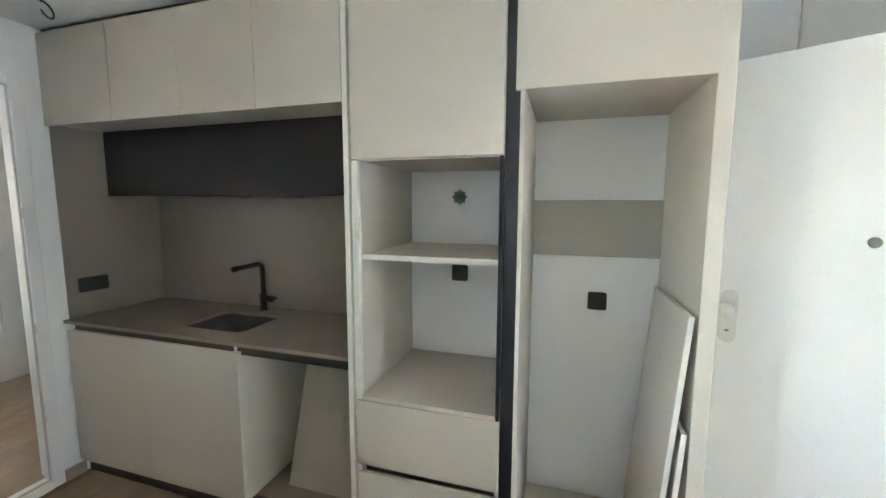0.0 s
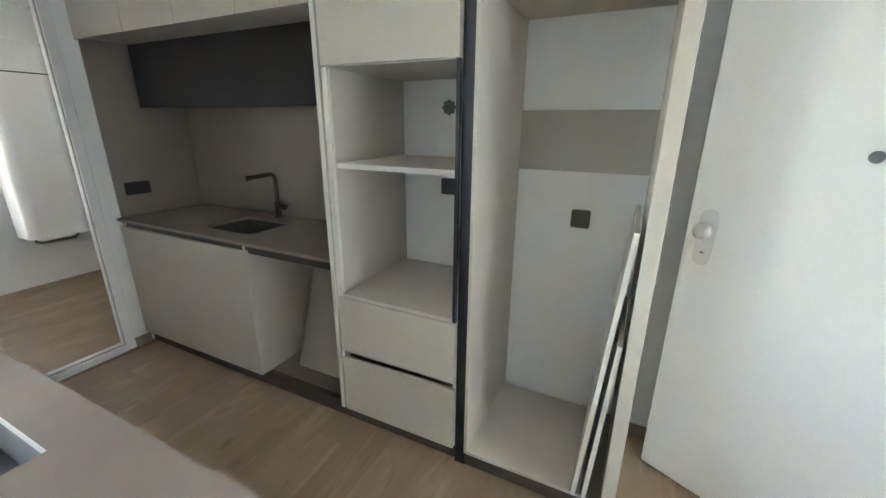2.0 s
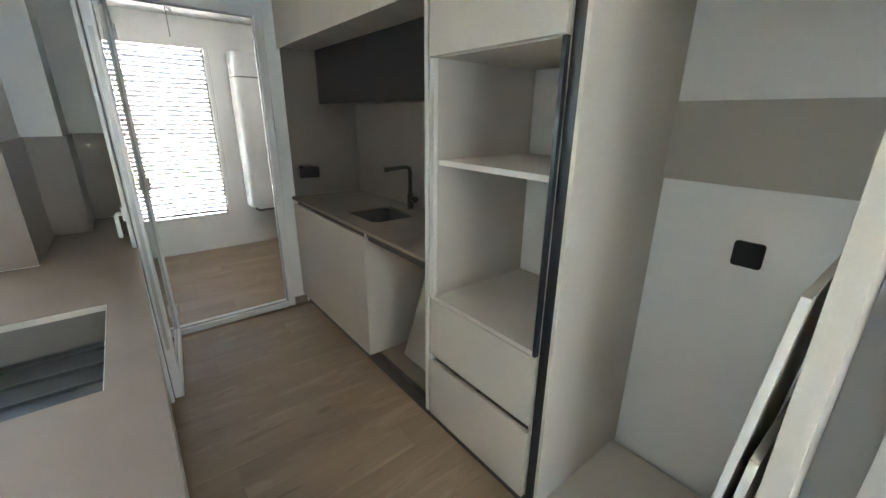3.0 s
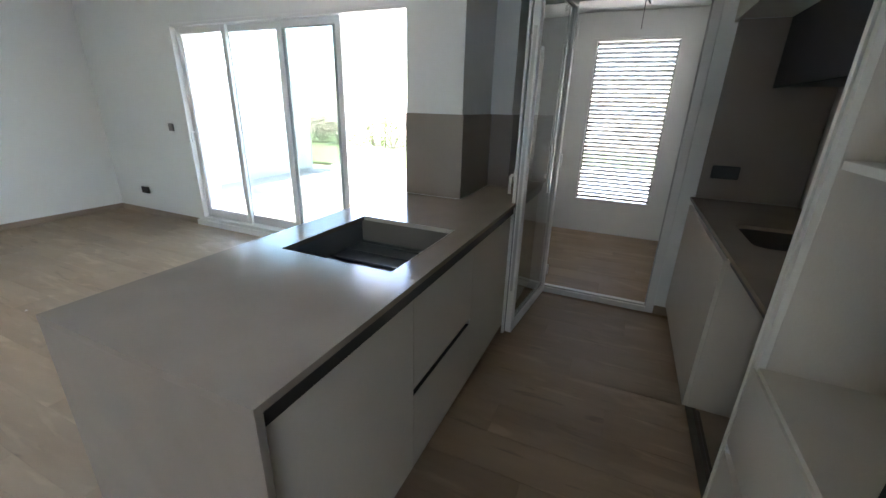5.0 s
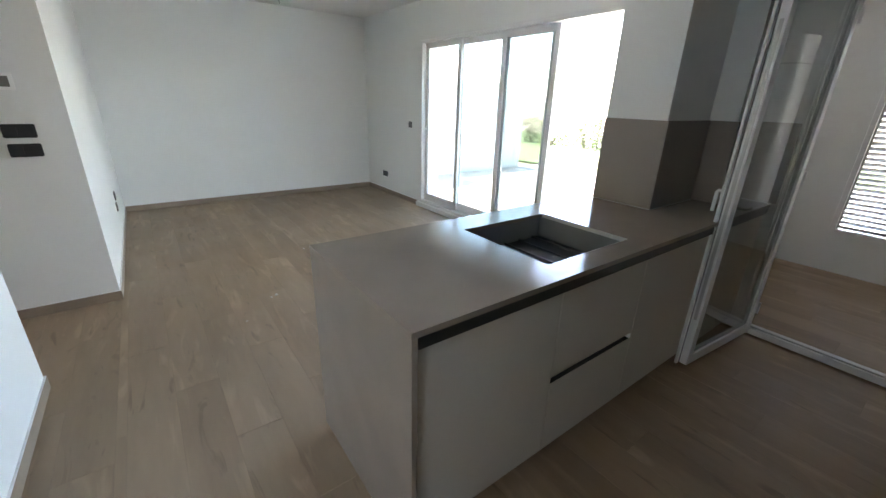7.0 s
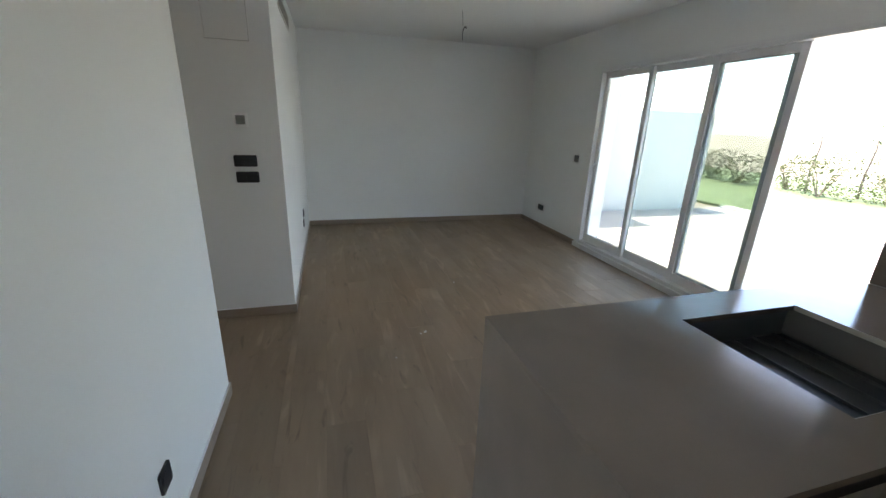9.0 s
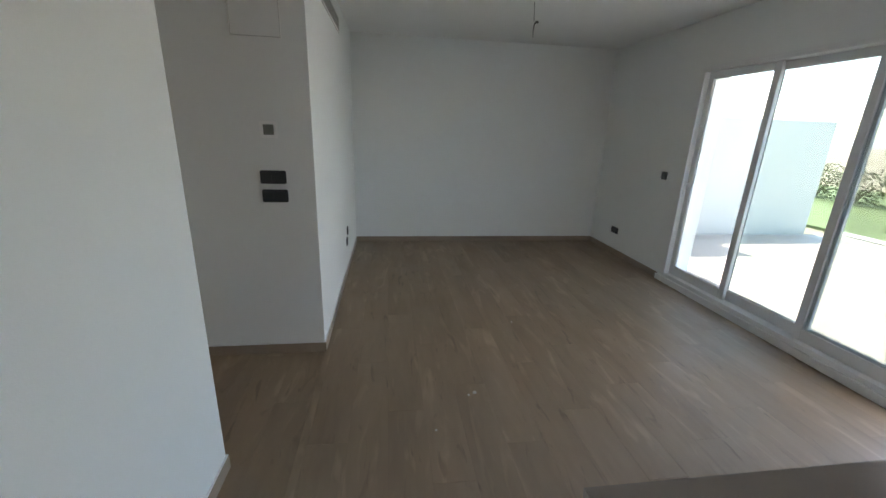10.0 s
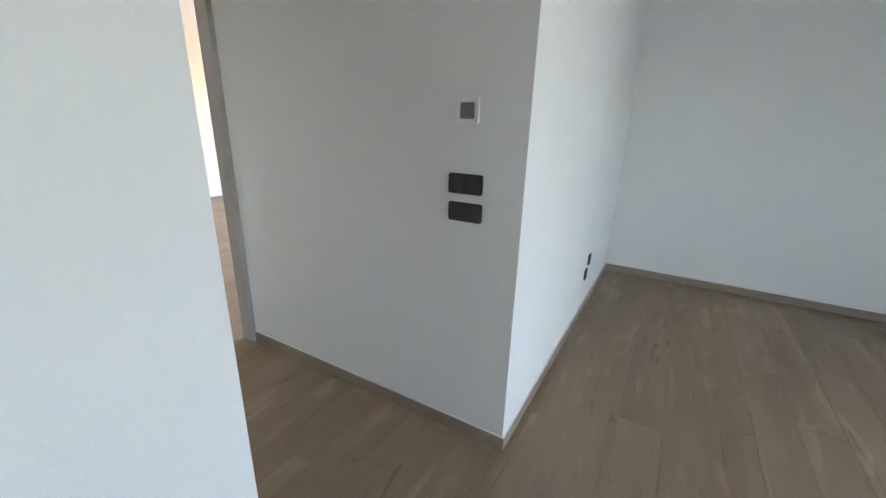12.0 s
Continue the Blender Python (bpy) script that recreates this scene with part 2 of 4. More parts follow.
def plate_grid(bm, xs, ys, solid, z0, z1):
    """Adds a level plate made of the grid cells for which solid(x, y) holds, with sides only round its outline and holes."""
    cells = {(i, j) for i in range(len(xs) - 1) for j in range(len(ys) - 1) if solid((xs[i] + xs[i + 1]) / 2, (ys[j] + ys[j + 1]) / 2)}
    made = {}

    def v(i, j, k):
        if (i, j, k) not in made:
            made[i, j, k] = bm.verts.new((xs[i], ys[j], (z0, z1)[k]))
        return made[i, j, k]
    for i, j in cells:
        for k in (0, 1):
            bm.faces.new((v(i, j, k), v(i + 1, j, k), v(i + 1, j + 1, k), v(i, j + 1, k)))
        for di, dj, p, q in ((-1, 0, (0, 0), (0, 1)), (1, 0, (1, 0), (1, 1)), (0, -1, (0, 0), (1, 0)), (0, 1, (0, 1), (1, 1))):
            if (i + di, j + dj) not in cells:
                bm.faces.new((v(i + p[0], j + p[1], 0), v(i + q[0], j + q[1], 0), v(i + q[0], j + q[1], 1), v(i + p[0], j + p[1], 1)))
    return bm


def tube(bm, points, radius, sides=12):
    """Adds a round tube along points, closed at both ends."""
    points = [Vector(p) for p in points]
    rings = []
    for i, p in enumerate(points):
        d = (points[min(i + 1, len(points) - 1)] - points[max(i - 1, 0)]).normalized()
        u = d.orthogonal().normalized() if i == 0 else (rings[-1][1] - d * rings[-1][1].dot(d)).normalized()
        v = d.cross(u)
        rr = radius[i] if isinstance(radius, (list, tuple)) else radius
        rings.append(([bm.verts.new(p + (u * math.cos(k * math.tau / sides) + v * math.sin(k * math.tau / sides)) * rr) for k in range(sides)], u))
    for (a, _), (b, _) in zip(rings, rings[1:]):
        for k in range(sides):
            bm.faces.new((a[k], a[(k + 1) % sides], b[(k + 1) % sides], b[k]))
    bm.faces.new(rings[0][0][::-1])
    bm.faces.new(rings[-1][0])
    return bm


def thing(name, origin, label="", category="", group="", rot=(0, 0, 0), local=False):
    """A top-level thing: an empty at its base. Parts are given in world metres, or in its own frame when local."""
    ob = new(name)
    ob.empty_display_size = 0.1
    ob.matrix_world = pose(*origin, *rot)
    ROOT[ob.name] = Vector((0, 0, 0)) if local else Vector(origin)
    return tagged(ob, label, category, group)


ROOT, BASE = {}, {}


def part(name, bm, mat, parent=None, label="", smooth=False, kind=""):
    """Links a bmesh as one mesh object, its origin at its middle, under a thing or a part."""
    bmesh.ops.recalc_face_normals(bm, faces=bm.faces)
    mesh = bpy.data.meshes.new(name)
    lo = Vector([min(v.co[k] for v in bm.verts) for k in range(3)])
    hi = Vector([max(v.co[k] for v in bm.verts) for k in range(3)])
    mid = (lo + hi) / 2
    bmesh.ops.translate(bm, verts=bm.verts, vec=-mid)
    if smooth:
        for f in bm.faces:
            f.smooth = True
    bm.to_mesh(mesh)
    bm.free()
    mesh.materials.append(mat)
    ob = new(name, mesh)
    if smooth:
        mesh.set_sharp_from_angle(angle=radians(40))
    base = Vector((0, 0, 0))
    if parent:
        ob.parent = parent
        base = BASE[parent.name] if parent.name in BASE else ROOT[parent.name]
    ob.location = mid - base
    BASE[ob.name] = mid
    return tagged(ob, label, kind=kind)


def wall(name, x0, x1, y0, y1, z0, z1, holes=(), mat=None, axis="x", label="plain white painted wall"):
    """A straight wall with rectangular holes (a0, a1, z0, z1) along its length; axis: the one that it faces."""
    lo, hi = (y0, y1) if axis == "x" else (x0, x1)
    cuts_a = sorted({lo, hi, *[v for h in holes for v in h[:2]]})
    cuts_z = sorted({z0, z1, *[v for h in holes for v in h[2:]]})
    bm = bmesh.new()
    grid = {}
    solid = set()
    for i, (a, b) in enumerate(zip(cuts_a, cuts_a[1:])):
        for j, (c, d) in enumerate(zip(cuts_z, cuts_z[1:])):
            ma, mz = (a + b) / 2, (c + d) / 2
            if not any(h[0] < ma < h[1] and h[2] < mz < h[3] for h in holes):
                solid.add((i, j))

    def v(i, j, s):
        if (i, j, s) not in grid:
            a, z = cuts_a[i], cuts_z[j]
            grid[i, j, s] = bm.verts.new(((x1 if s else x0), a, z) if axis == "x" else (a, (y1 if s else y0), z))
        return grid[i, j, s]
    for i, j in solid:
        for s in (0, 1):
            bm.faces.new((v(i, j, s), v(i + 1, j, s), v(i + 1, j + 1, s), v(i, j + 1, s)))
        for (di, dj), (p, q) in (((-1, 0), ((0, 0), (0, 1))), ((1, 0), ((1, 0), (1, 1))), ((0, -1), ((0, 0), (1, 0))), ((0, 1), ((0, 1), (1, 1)))):
            if (i + di, j + dj) not in solid:
                bm.faces.new((v(i + p[0], j + p[1], 0), v(i + q[0], j + q[1], 0), v(i + q[0], j + q[1], 1), v(i + p[0], j + p[1], 1)))
    return tagged(part(name, bm, mat or WALL, None, label), category="wall", kind="structure")


def structure(name, bm, mat, label, category):
    return tagged(part(name, bm, mat, None, label), category=category, kind="structure")


# ---- plan, in metres ----
WX = -1.78          # west wall of the kitchen
LX = -1.73          # west wall of the living room, with the sliding windows
NY = 0.58           # north wall behind the cabinets
SY = -6.60          # south wall
EX = 2.0            # east wall beside the hall opening
BX, BY, HX = 1.71, -3.77, 3.495   # east block with the switches; end of the hall
CEIL_LOW, CEIL_HIGH = 2.41, 2.60
STUB = (-0.91, -1.69, -1.33)     # wall stub at the island: its end x, its two faces y
WIN = (-4.965, -1.95, 0.06, 2.15)
COL = (-1.43, -1.18)            # pipe casing in the corner behind the stub: its faces x and y
UX0, UX1, UY0, UY1 = -3.77, -1.98, -1.55, 0.95


# ---- walls ----
wall("wall_west", WX - 0.2, WX, -1.33, NY + 0.2, 0, 2.8, [(-0.96, -0.07, 0.0, 2.16)])
wall("wall_window", LX - 0.3, LX, SY - 0.2, -1.69, 0, 2.8, [WIN])
structure("wall_stub", boxes((WX - 0.2, STUB[0], STUB[1], STUB[2], 0, 2.8)), WALL, "white painted wall stub beside the island", "wall")
structure("wall_casing", boxes((WX - 0.1, COL[0], STUB[2], COL[1], 0.9008, 2.8)), WALL, "white painted pipe casing in the corner beside the glass door", "wall")
wall("wall_north", WX, 2.37, NY, NY + 0.2, 0, 2.8, axis="y")
wall("wall_entry", 2.20, 2.37, -1.2, NY, 0, 2.8, [(-0.88, 0.05, 0.0, 2.12)])
wall("wall_east", EX, 2.37, -2.78, -1.2, 0, 2.8)
wall("wall_hall_north", 2.37, HX, -2.78, -2.58, 0, 2.8, axis="y")
structure("wall_block", boxes((BX, HX, SY - 0.2, BY, 0, 2.8)), WALL, "white painted wall block with switches", "wall")
wall("wall_hall_end", HX, HX + 0.09, -8.2, -1.4, 0, 2.8, [(-3.745, -2.85, 0.0, 2.11)])
wall("wall_south", LX, BX, SY - 0.2, SY, 0, 2.8, axis="y")
# the cream tint carries the room's warm light
wall("wall_bedroom_east", 8.2, 8.4, -8.2, -1.4, 0, 2.9, mat=BEDW, label="plain painted wall, tinted cream for the warm light on it")
wall("wall_bedroom_south", HX + 0.09, 8.2, -8.2, -8.0, 0, 2.9, [(4.3, 7.3, 0.3, 2.2)], axis="y")
wall("wall_bedroom_north", HX + 0.09, 8.2, -1.6, -1.4, 0, 2.9, axis="y")
# utility room
wall("wall_utility_west", UX0 - 0.2, UX0, UY0 - 0.2, UY1 + 0.2, 0, 2.8, [(-0.96, -0.08, 0.38, 2.16)])
wall("wall_utility_north", UX0, WX - 0.2, UY1, UY1 + 0.2, 0, 2.8, axis="y")
wall("wall_utility_south", UX0, WX - 0.2, UY0 - 0.2, UY0, 0, 2.8, axis="y")
wall("wall_utility_east", WX - 0.2, WX, NY + 0.2, UY1 + 0.2, 0, 2.8)

structure("ceiling_kitchen", boxes((WX, 2.20, STUB[1], NY, CEIL_LOW, CEIL_LOW + 0.15)), CEIL, "white lowered kitchen ceiling", "ceiling")
structure("ceiling_living", boxes((LX, BX, SY, STUB[1], CEIL_HIGH, CEIL_HIGH + 0.15), (BX, HX, BY, STUB[1] - 1.09, CEIL_HIGH, CEIL_HIGH + 0.15), (BX, EX, STUB[1] - 1.09, STUB[1], CEIL_HIGH, CEIL_HIGH + 0.15)), CEIL, "white painted living room ceiling", "ceiling")
structure("ceiling_utility", boxes((UX0, UX1, UY0, UY1, 2.41, 2.56)), CEIL, "white utility room ceiling", "ceiling")
structure("ceiling_bedroom", boxes((HX + 0.09, 8.2, -8.0, -1.6, 2.75, 2.9)), CEIL, "white ceiling of the room behind the hall", "ceiling")
# second box: unseen overhang past the entry, its edge set to hold back daylight
structure("roof", boxes((WX - 0.5, 2.4, -8.2, 1.6, 2.9, 3.1), (2.4, 8.4, -8.2, 1.3, 2.9, 3.1), (UX0 - 0.2, WX - 0.5, UY0 - 0.2, UY1 + 0.2, 2.9, 3.1)), RENDERW, "flat white roof slab, its unseen entry overhang sized to limit daylight", "roof")


# ---- skirting ----
def skirting(*rows):
    bm = bmesh.new()
    for r in rows:
        box(bm, *r, 0.0, 0.07)
    bead = bmesh.new()
    for x0, x1, y0, y1 in rows:
        box(bead, x0 + 0.001, x1 - 0.001, y0 + 0.001, y1 - 0.001, 0.0702, 0.0745)
    structure("sealant_bead", bead, PVC, "thin white sealant line above the skirting", "trim")
    return structure("baseboard", bm, SKIRT, "low wood print tile skirting board", "baseboard")


T = 0.010
skirting((LX, LX + T, SY + T, -5.05), (LX, LX + T, -1.95, -1.77))
skirting((LX, BX, SY, SY + T))
skirting((BX - T, BX, SY + T, BY + T))
skirting((BX, HX - T, BY, BY + T))
skirting((EX - T, EX, -2.78 - T, -1.2), (EX, HX - T, -2.78 - T, -2.78))
skirting((1.285, 2.20, NY - T, NY))
skirting((2.20 - T, 2.20, -1.2, -0.96))
skirting((WX, WX + T, -0.07 + 0.0, 0.03))
skirting((8.2 - T, 8.2, -8.0, -1.6))

# ---- wall cladding ----
for name, r, lab in (("wall_cladding_side", (WX, WX + 0.008, 0.0225, NY - 0.012, 0.902, 1.9445), "taupe stone cladding on the side wall above the sink counter"),
                     ("wall_cladding_sink", (WX, -0.034, NY - 0.012, NY, 0.902, 1.60), "taupe stone cladding behind the sink and faucet"),
                     ("wall_cladding_stub", (COL[0] + 0.012, STUB[0] + 0.012, STUB[2], STUB[2] + 0.012, 0.902, 1.385), "taupe stone cladding along the wall stub on the island"),
                     ("wall_cladding_stub_end", (STUB[0], STUB[0] + 0.012, STUB[1], STUB[2], 0.902, 1.385), "taupe stone cladding on the end of the wall stub"),
                     ("wall_cladding_casing", (COL[0], COL[0] + 0.012, STUB[2], COL[1], 0.902, 1.385), "taupe stone cladding on the side of the pipe casing"),
                     ("wall_cladding_casing_front", (WX + 0.012, COL[0] + 0.012, COL[1], COL[1] + 0.012, 0.902, 1.385), "taupe stone cladding on the front of the pipe casing"),
                     ("wall_cladding_corner", (WX, WX + 0.012, COL[1], -0.97, 0.902, 1.385), "taupe stone cladding between wall stub and glass door")):
    structure(name, boxes(r), SPLASH, lab, "wall cladding")


# ---- tall and wall cabinets ----
G = 0.0011


def front(name, x0, x1, z0, z1, parent, y=0.0, t=0.019, bevel=0.0012):
    return part(name, box(bmesh.new(), x0 + G, x1 - G, y, y + t, z0 + G, z1 - G, bevel=bevel), CABINET, parent)


def carcass(x0, x1, z0, z1, y0, y1, parent, open_front=False, back=True, t=0.016, floor=True, top=True):
    bm = bmesh.new()
    box(bm, x0, x0 + t, y0, y1, z0, z1)
    box(bm, x1 - t, x1, y0, y1, z0, z1)
    if floor:
        box(bm, x0 + t, x1 - t, y0, y1, z0, z0 + t)
    if top:
        box(bm, x0 + t, x1 - t, y0, y1, z1 - t, z1)
    if back:
        box(bm, x0 + t, x1 - t, y1 - 0.008, y1, z0 + t, z1 - t)
    return part("body", bm, CARCASS, parent)


TOP = 2.385
SPLITS = (-1.765, -1.283, -0.858, -0.442, -0.034)
for a, b in zip(SPLITS, SPLITS[1:]):
    unit = thing("wall_cabinet", ((a + b) / 2, 0.3, 1.93), "closed handleless wall cabinet in cashmere laminate above the sink", "cabinet", "wall cabinets above the sink")
    carcass(a + 0.001, b - 0.001, 1.945, TOP, 0.022, NY, unit)
    front("door", a, b, 1.928, TOP, unit)
filler = thing("filler_strip", (WX + 0.007, 0.02, 1.93), "narrow cashmere filler strip between wall and wall cabinet", "filler strip")
part("strip", boxes((WX + 0.0002, SPLITS[0] - 0.001, 0.004, 0.022, 1.93, TOP)), CABINET, filler)
# dark strip in plinth colour stands in for the shade above the cabinets
shadow = thing("ceiling_gap_shade", (-0.3, 0.05, TOP), "dark recessed strip standing in for the shade between cabinets and ceiling", "trim")
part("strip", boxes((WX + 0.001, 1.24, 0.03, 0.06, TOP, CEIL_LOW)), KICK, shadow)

hood = thing("range_hood", (-0.9, 0.4, 1.577), "black lacquered box panel hung below the wall cabinets", "panel")
part("front_panel", box(bmesh.new(), WX + 0.009, -0.034, 0.270, 0.288, 1.577, 1.944, bevel=0.001), HOODM, hood)
part("casing", boxes((WX + 0.012, -0.036, 0.288, NY - 0.013, 1.60, 1.944)), HOODM, hood)
part("underside", boxes((WX + 0.03, -0.05, 0.289, NY - 0.014, 1.585, 1.599)), DARK, hood)

tall = thing("oven_housing", (0.3, 0.3, 0.0), "tall cashmere oven cabinet with empty open niches and two drawers", "cabinet")
part("side_panel", box(bmesh.new(), -0.032, -0.010, 0.0, NY, 0.09, TOP, bevel=0.001), EDGE, tall, "pale finishing side panel")
bm = bmesh.new()
box(bm, 0.004, 0.028, 0.022, NY, 0.09, TOP)
box(bm, 0.586, 0.600, 0.022, NY, 0.09, TOP)
part("body", bm, CARCASS, tall)
part("edge_strip", boxes((0.000, 0.026, 0.004, 0.0215, 0.722, 1.703)), EDGE, tall, "pale front edge of the side")
part("niche_floor", boxes((0.028, 0.586, 0.006, NY, 0.722, 0.738)), CARCASS, tall)
part("niche_ceiling", boxes((0.028, 0.586, 0.022, NY, 1.703, 1.719)), CARCASS, tall)
shelf = part("shelf", box(bmesh.new(), 0.0285, 0.5855, 0.030, NY - 0.001, 1.311, 1.333, bevel=0.001), CARCASS, tall)
part("shelf_edge", boxes((0.0285, 0.5855, 0.026, 0.030, 1.312, 1.332)), EDGE, shelf, "pale edge band")
front("door", 0.0, 0.6, 1.707, TOP, tall)
front("drawer_front", 0.0, 0.6, 0.433, 0.720, tall)
front("drawer_front", 0.0, 0.6, 0.090, 0.400, tall)
part("grip_channel", boxes((0.028, 0.586, 0.03, 0.05, 0.395, 0.437)), GROOVE, tall, "dark recessed grip channel")
part("end_cap", boxes((0.0005, 0.016, 0.003, 0.019, 0.4005, 0.4325)), WHITEP, tall, "small white slot end cap")
part("edge_strip", boxes((0.5865, 0.600, 0.004, 0.0215, 0.722, 1.705)), DARK, tall, "dark front edge of the side")

mast = thing("vertical_profile", (0.63, 0.05, 0.0), "dark bronze vertical filler between the tall cabinets", "profile")
part("strip", boxes((0.601, 0.652, 0.026, 0.20, 0.0, TOP)), DARK, mast)
part("back_strip", boxes((0.601, 0.652, 0.201, NY, 0.0, TOP)), KICK, mast)

fridge = thing("fridge_housing", (0.95, 0.3, 0.0), "tall open cashmere refrigerator cabinet, empty, with a closed top door", "cabinet")
part("side_panel", boxes((0.653, 0.667, 0.004, NY, 0.09, TOP)), CARCASS, fridge)
part("end_panel", box(bmesh.new(), 1.228, 1.276, 0.0, NY, 0.0, TOP, bevel=0.001), CABINET, fridge, "pale thick end panel")
part("floor_board", boxes((0.667, 1.228, 0.004, NY - 0.03, 0.086, 0.102)), CARCASS, fridge)
part("top_board", boxes((0.667, 1.228, 0.022, NY, 1.925, 1.941)), CARCASS, fridge)
part("top_box", boxes((0.667, 1.228, NY - 0.012, NY - 0.001, 1.941, TOP)), CARCASS, fridge)
front("door", 0.636, 1.240, 1.920, TOP, fridge)
band = part("back_board", box(bmesh.new(), 0.6675, 1.2275, NY - 0.016, NY - 0.001, 1.295, 1.556, bevel=0.001), BEIGE, fridge, "beige rear tie board")

plinth = thing("plinth", (-0.3, 0.07, 0.0), "long dark recessed plinth under the cabinets", "plinth")
part("board", boxes((WX + 0.012, 0.600, 0.045, 0.060, 0.0, 0.088)), KICK, plinth)
part("board", boxes((0.653, 1.227, 0.030, 0.045, 0.0, 0.085)), KICK, plinth)

# base unit with two doors, and the bay beside it
base = thing("sink_cabinet", (-1.18, 0.3, 0.0), "closed two door cashmere base cabinet under the sink counter", "cabinet")
front("door", -1.765, -1.2132, 0.093, 0.848, base, bevel=0.0004)
front("door", -1.2148, -0.612, 0.093, 0.848, base, bevel=0.0004)
carcass(-1.765, -0.634, 0.092, 0.876, 0.022, NY - 0.02, base, top=False)
part("side_panel", box(bmesh.new(), -0.6315, -0.6135, 0.0200, NY - 0.02, 0.092, 0.848, bevel=0.001), CARCASS, base, "linen side panel facing the empty bay")
part("grip_channel", boxes((-1.765, -0.034, 0.026, 0.046, 0.832, 0.878)), GROOVE, base, "dark recessed channel under the counter")
part("end_cap", boxes((-1.7655, -1.740, 0.003, 0.0255, 0.850, 0.878)), WHITEP, base, "small white channel end cap")
bay = thing("bay_floor_board", (-0.33, 0.3, 0.075), "dark bare board on the floor of the empty appliance bay", "board")
part("board", boxes((-0.611, -0.034, 0.062, NY - 0.03, 0.0, 0.088)), KICK, bay)
part("top_sheet", boxes((-0.611, -0.034, 0.074, NY - 0.03, 0.0882, 0.0925)), BAYM, bay, "brown bare top sheet")

loose = thing("loose_board", (-0.050, 0.175, 0.0935), "pale beige loose board leaning in the empty appliance bay", "board", rot=(-21, 0, 0), local=True)
bm = bmesh.new()
prism(bm, [(-0.450, 0.0), (0.0, 0.0), (0.0, 0.76), (-0.480, 0.76)], 0.0, 0.016, axis="y")
part("board", bm, RAWB, loose)

counter = thing("sink_worktop", (-0.9, 0.3, 0.88), "thin taupe stone worktop with an undermount sink cutout", "worktop")
SX0, SX1, SY0, SY1 = -1.10, -0.70, 0.115, 0.43
bm = bmesh.new()
inner = rounded(SX0, SX1, SY0, SY1, 0.055)
n_in, per = len(inner), len(inner) // 4
cx0, cx1, cy0, cy1 = WX + 0.0005, -0.0335, -0.004, NY - 0.0005
outer = ((cx1, cy1), (cx0, cy1), (cx0, cy0), (cx1, cy0))
levels = []
for z in (0.90, 0.882):
    a, o = [bm.verts.new((u, v, z)) for u, v in inner], [bm.verts.new((u, v, z)) for u, v in outer]
    for k in range(n_in):
        c0, c1 = o[k // per], o[((k + 1) % n_in) // per]
        bm.faces.new((a[k], a[(k + 1) % n_in], c1, c0) if c0 != c1 else (a[k], a[(k + 1) % n_in], c0))
    levels.append((a, o))
for a, b in zip(levels[0], levels[1]):
    for k in range(len(a)):
        bm.faces.new((a[k], a[(k + 1) % len(a)], b[(k + 1) % len(a)], b[k]))
part("slab", bm, STONE, counter)

sink = thing("sink", (-0.885, 0.275, 0.70), "black composite undermount sink bowl with rounded corners", "sink")
bm = bmesh.new()
rings = []
for z, g, r in ((0.8815, 0.004, 0.058), (0.72, -0.006, 0.055), (0.705, -0.03, 0.045), (0.70, -0.12, 0.02)):
    rings.append([bm.verts.new((u, v, z)) for u, v in rounded(SX0 - g, SX1 + g, SY0 - g, SY1 + g, r)])
for a, b in zip(rings, rings[1:]):
    for k in range(n_in):
        bm.faces.new((a[k], a[(k + 1) % n_in], b[(k + 1) % n_in], b[k]))
bm.faces.new(rings[-1])
bowl = part("bowl", bm, SINKM, sink, smooth=True)
sol = bowl.modifiers.new("thickness", "SOLIDIFY")
sol.thickness, sol.offset = 0.004, 1
bm = bmesh.new()
tube(bm, [(-0.885, 0.275, 0.7005), (-0.885, 0.275, 0.708)], 0.042, 20)
part("drain", bm, DARK, sink, smooth=True)

faucet = thing("faucet", (-0.90, 0.505, 0.90), "dark gunmetal kitchen faucet with angled spout and side lever", "faucet")
FX, FY = -0.90, 0.505
part("base_ring", tube(bmesh.new(), [(FX, FY, 0.9005), (FX, FY, 0.908)], 0.027, 20), BRONZE, faucet, smooth=True)
part("body", tube(bmesh.new(), [(FX, FY, 0.908), (FX, FY, 1.005)], 0.021, 20), BRONZE, faucet, smooth=True)
part("neck", tube(bmesh.new(), [(FX, FY, 1.005), (FX, FY, 1.155), (FX - 0.003, FY - 0.006, 1.172), (FX - 0.01, FY - 0.022, 1.180), (FX - 0.065, FY - 0.125, 1.166)], 0.0135, 14), BRONZE, faucet, smooth=True)
part("spout_tip", tube(bmesh.new(), [(FX - 0.062, FY - 0.119, 1.167), (FX - 0.078, FY - 0.150, 1.162)], 0.0165, 14), BRONZE, faucet, smooth=True)
part("lever_hub", tube(bmesh.new(), [(FX + 0.018, FY, 0.972), (FX + 0.066, FY - 0.004, 0.972)], 0.020, 16), BRONZE, faucet, smooth=True)
part("lever", tube(bmesh.new(), [(FX + 0.060, FY - 0.004, 0.975), (FX + 0.098, FY - 0.010, 0.982)], 0.008, 10), BRONZE, faucet, smooth=True)


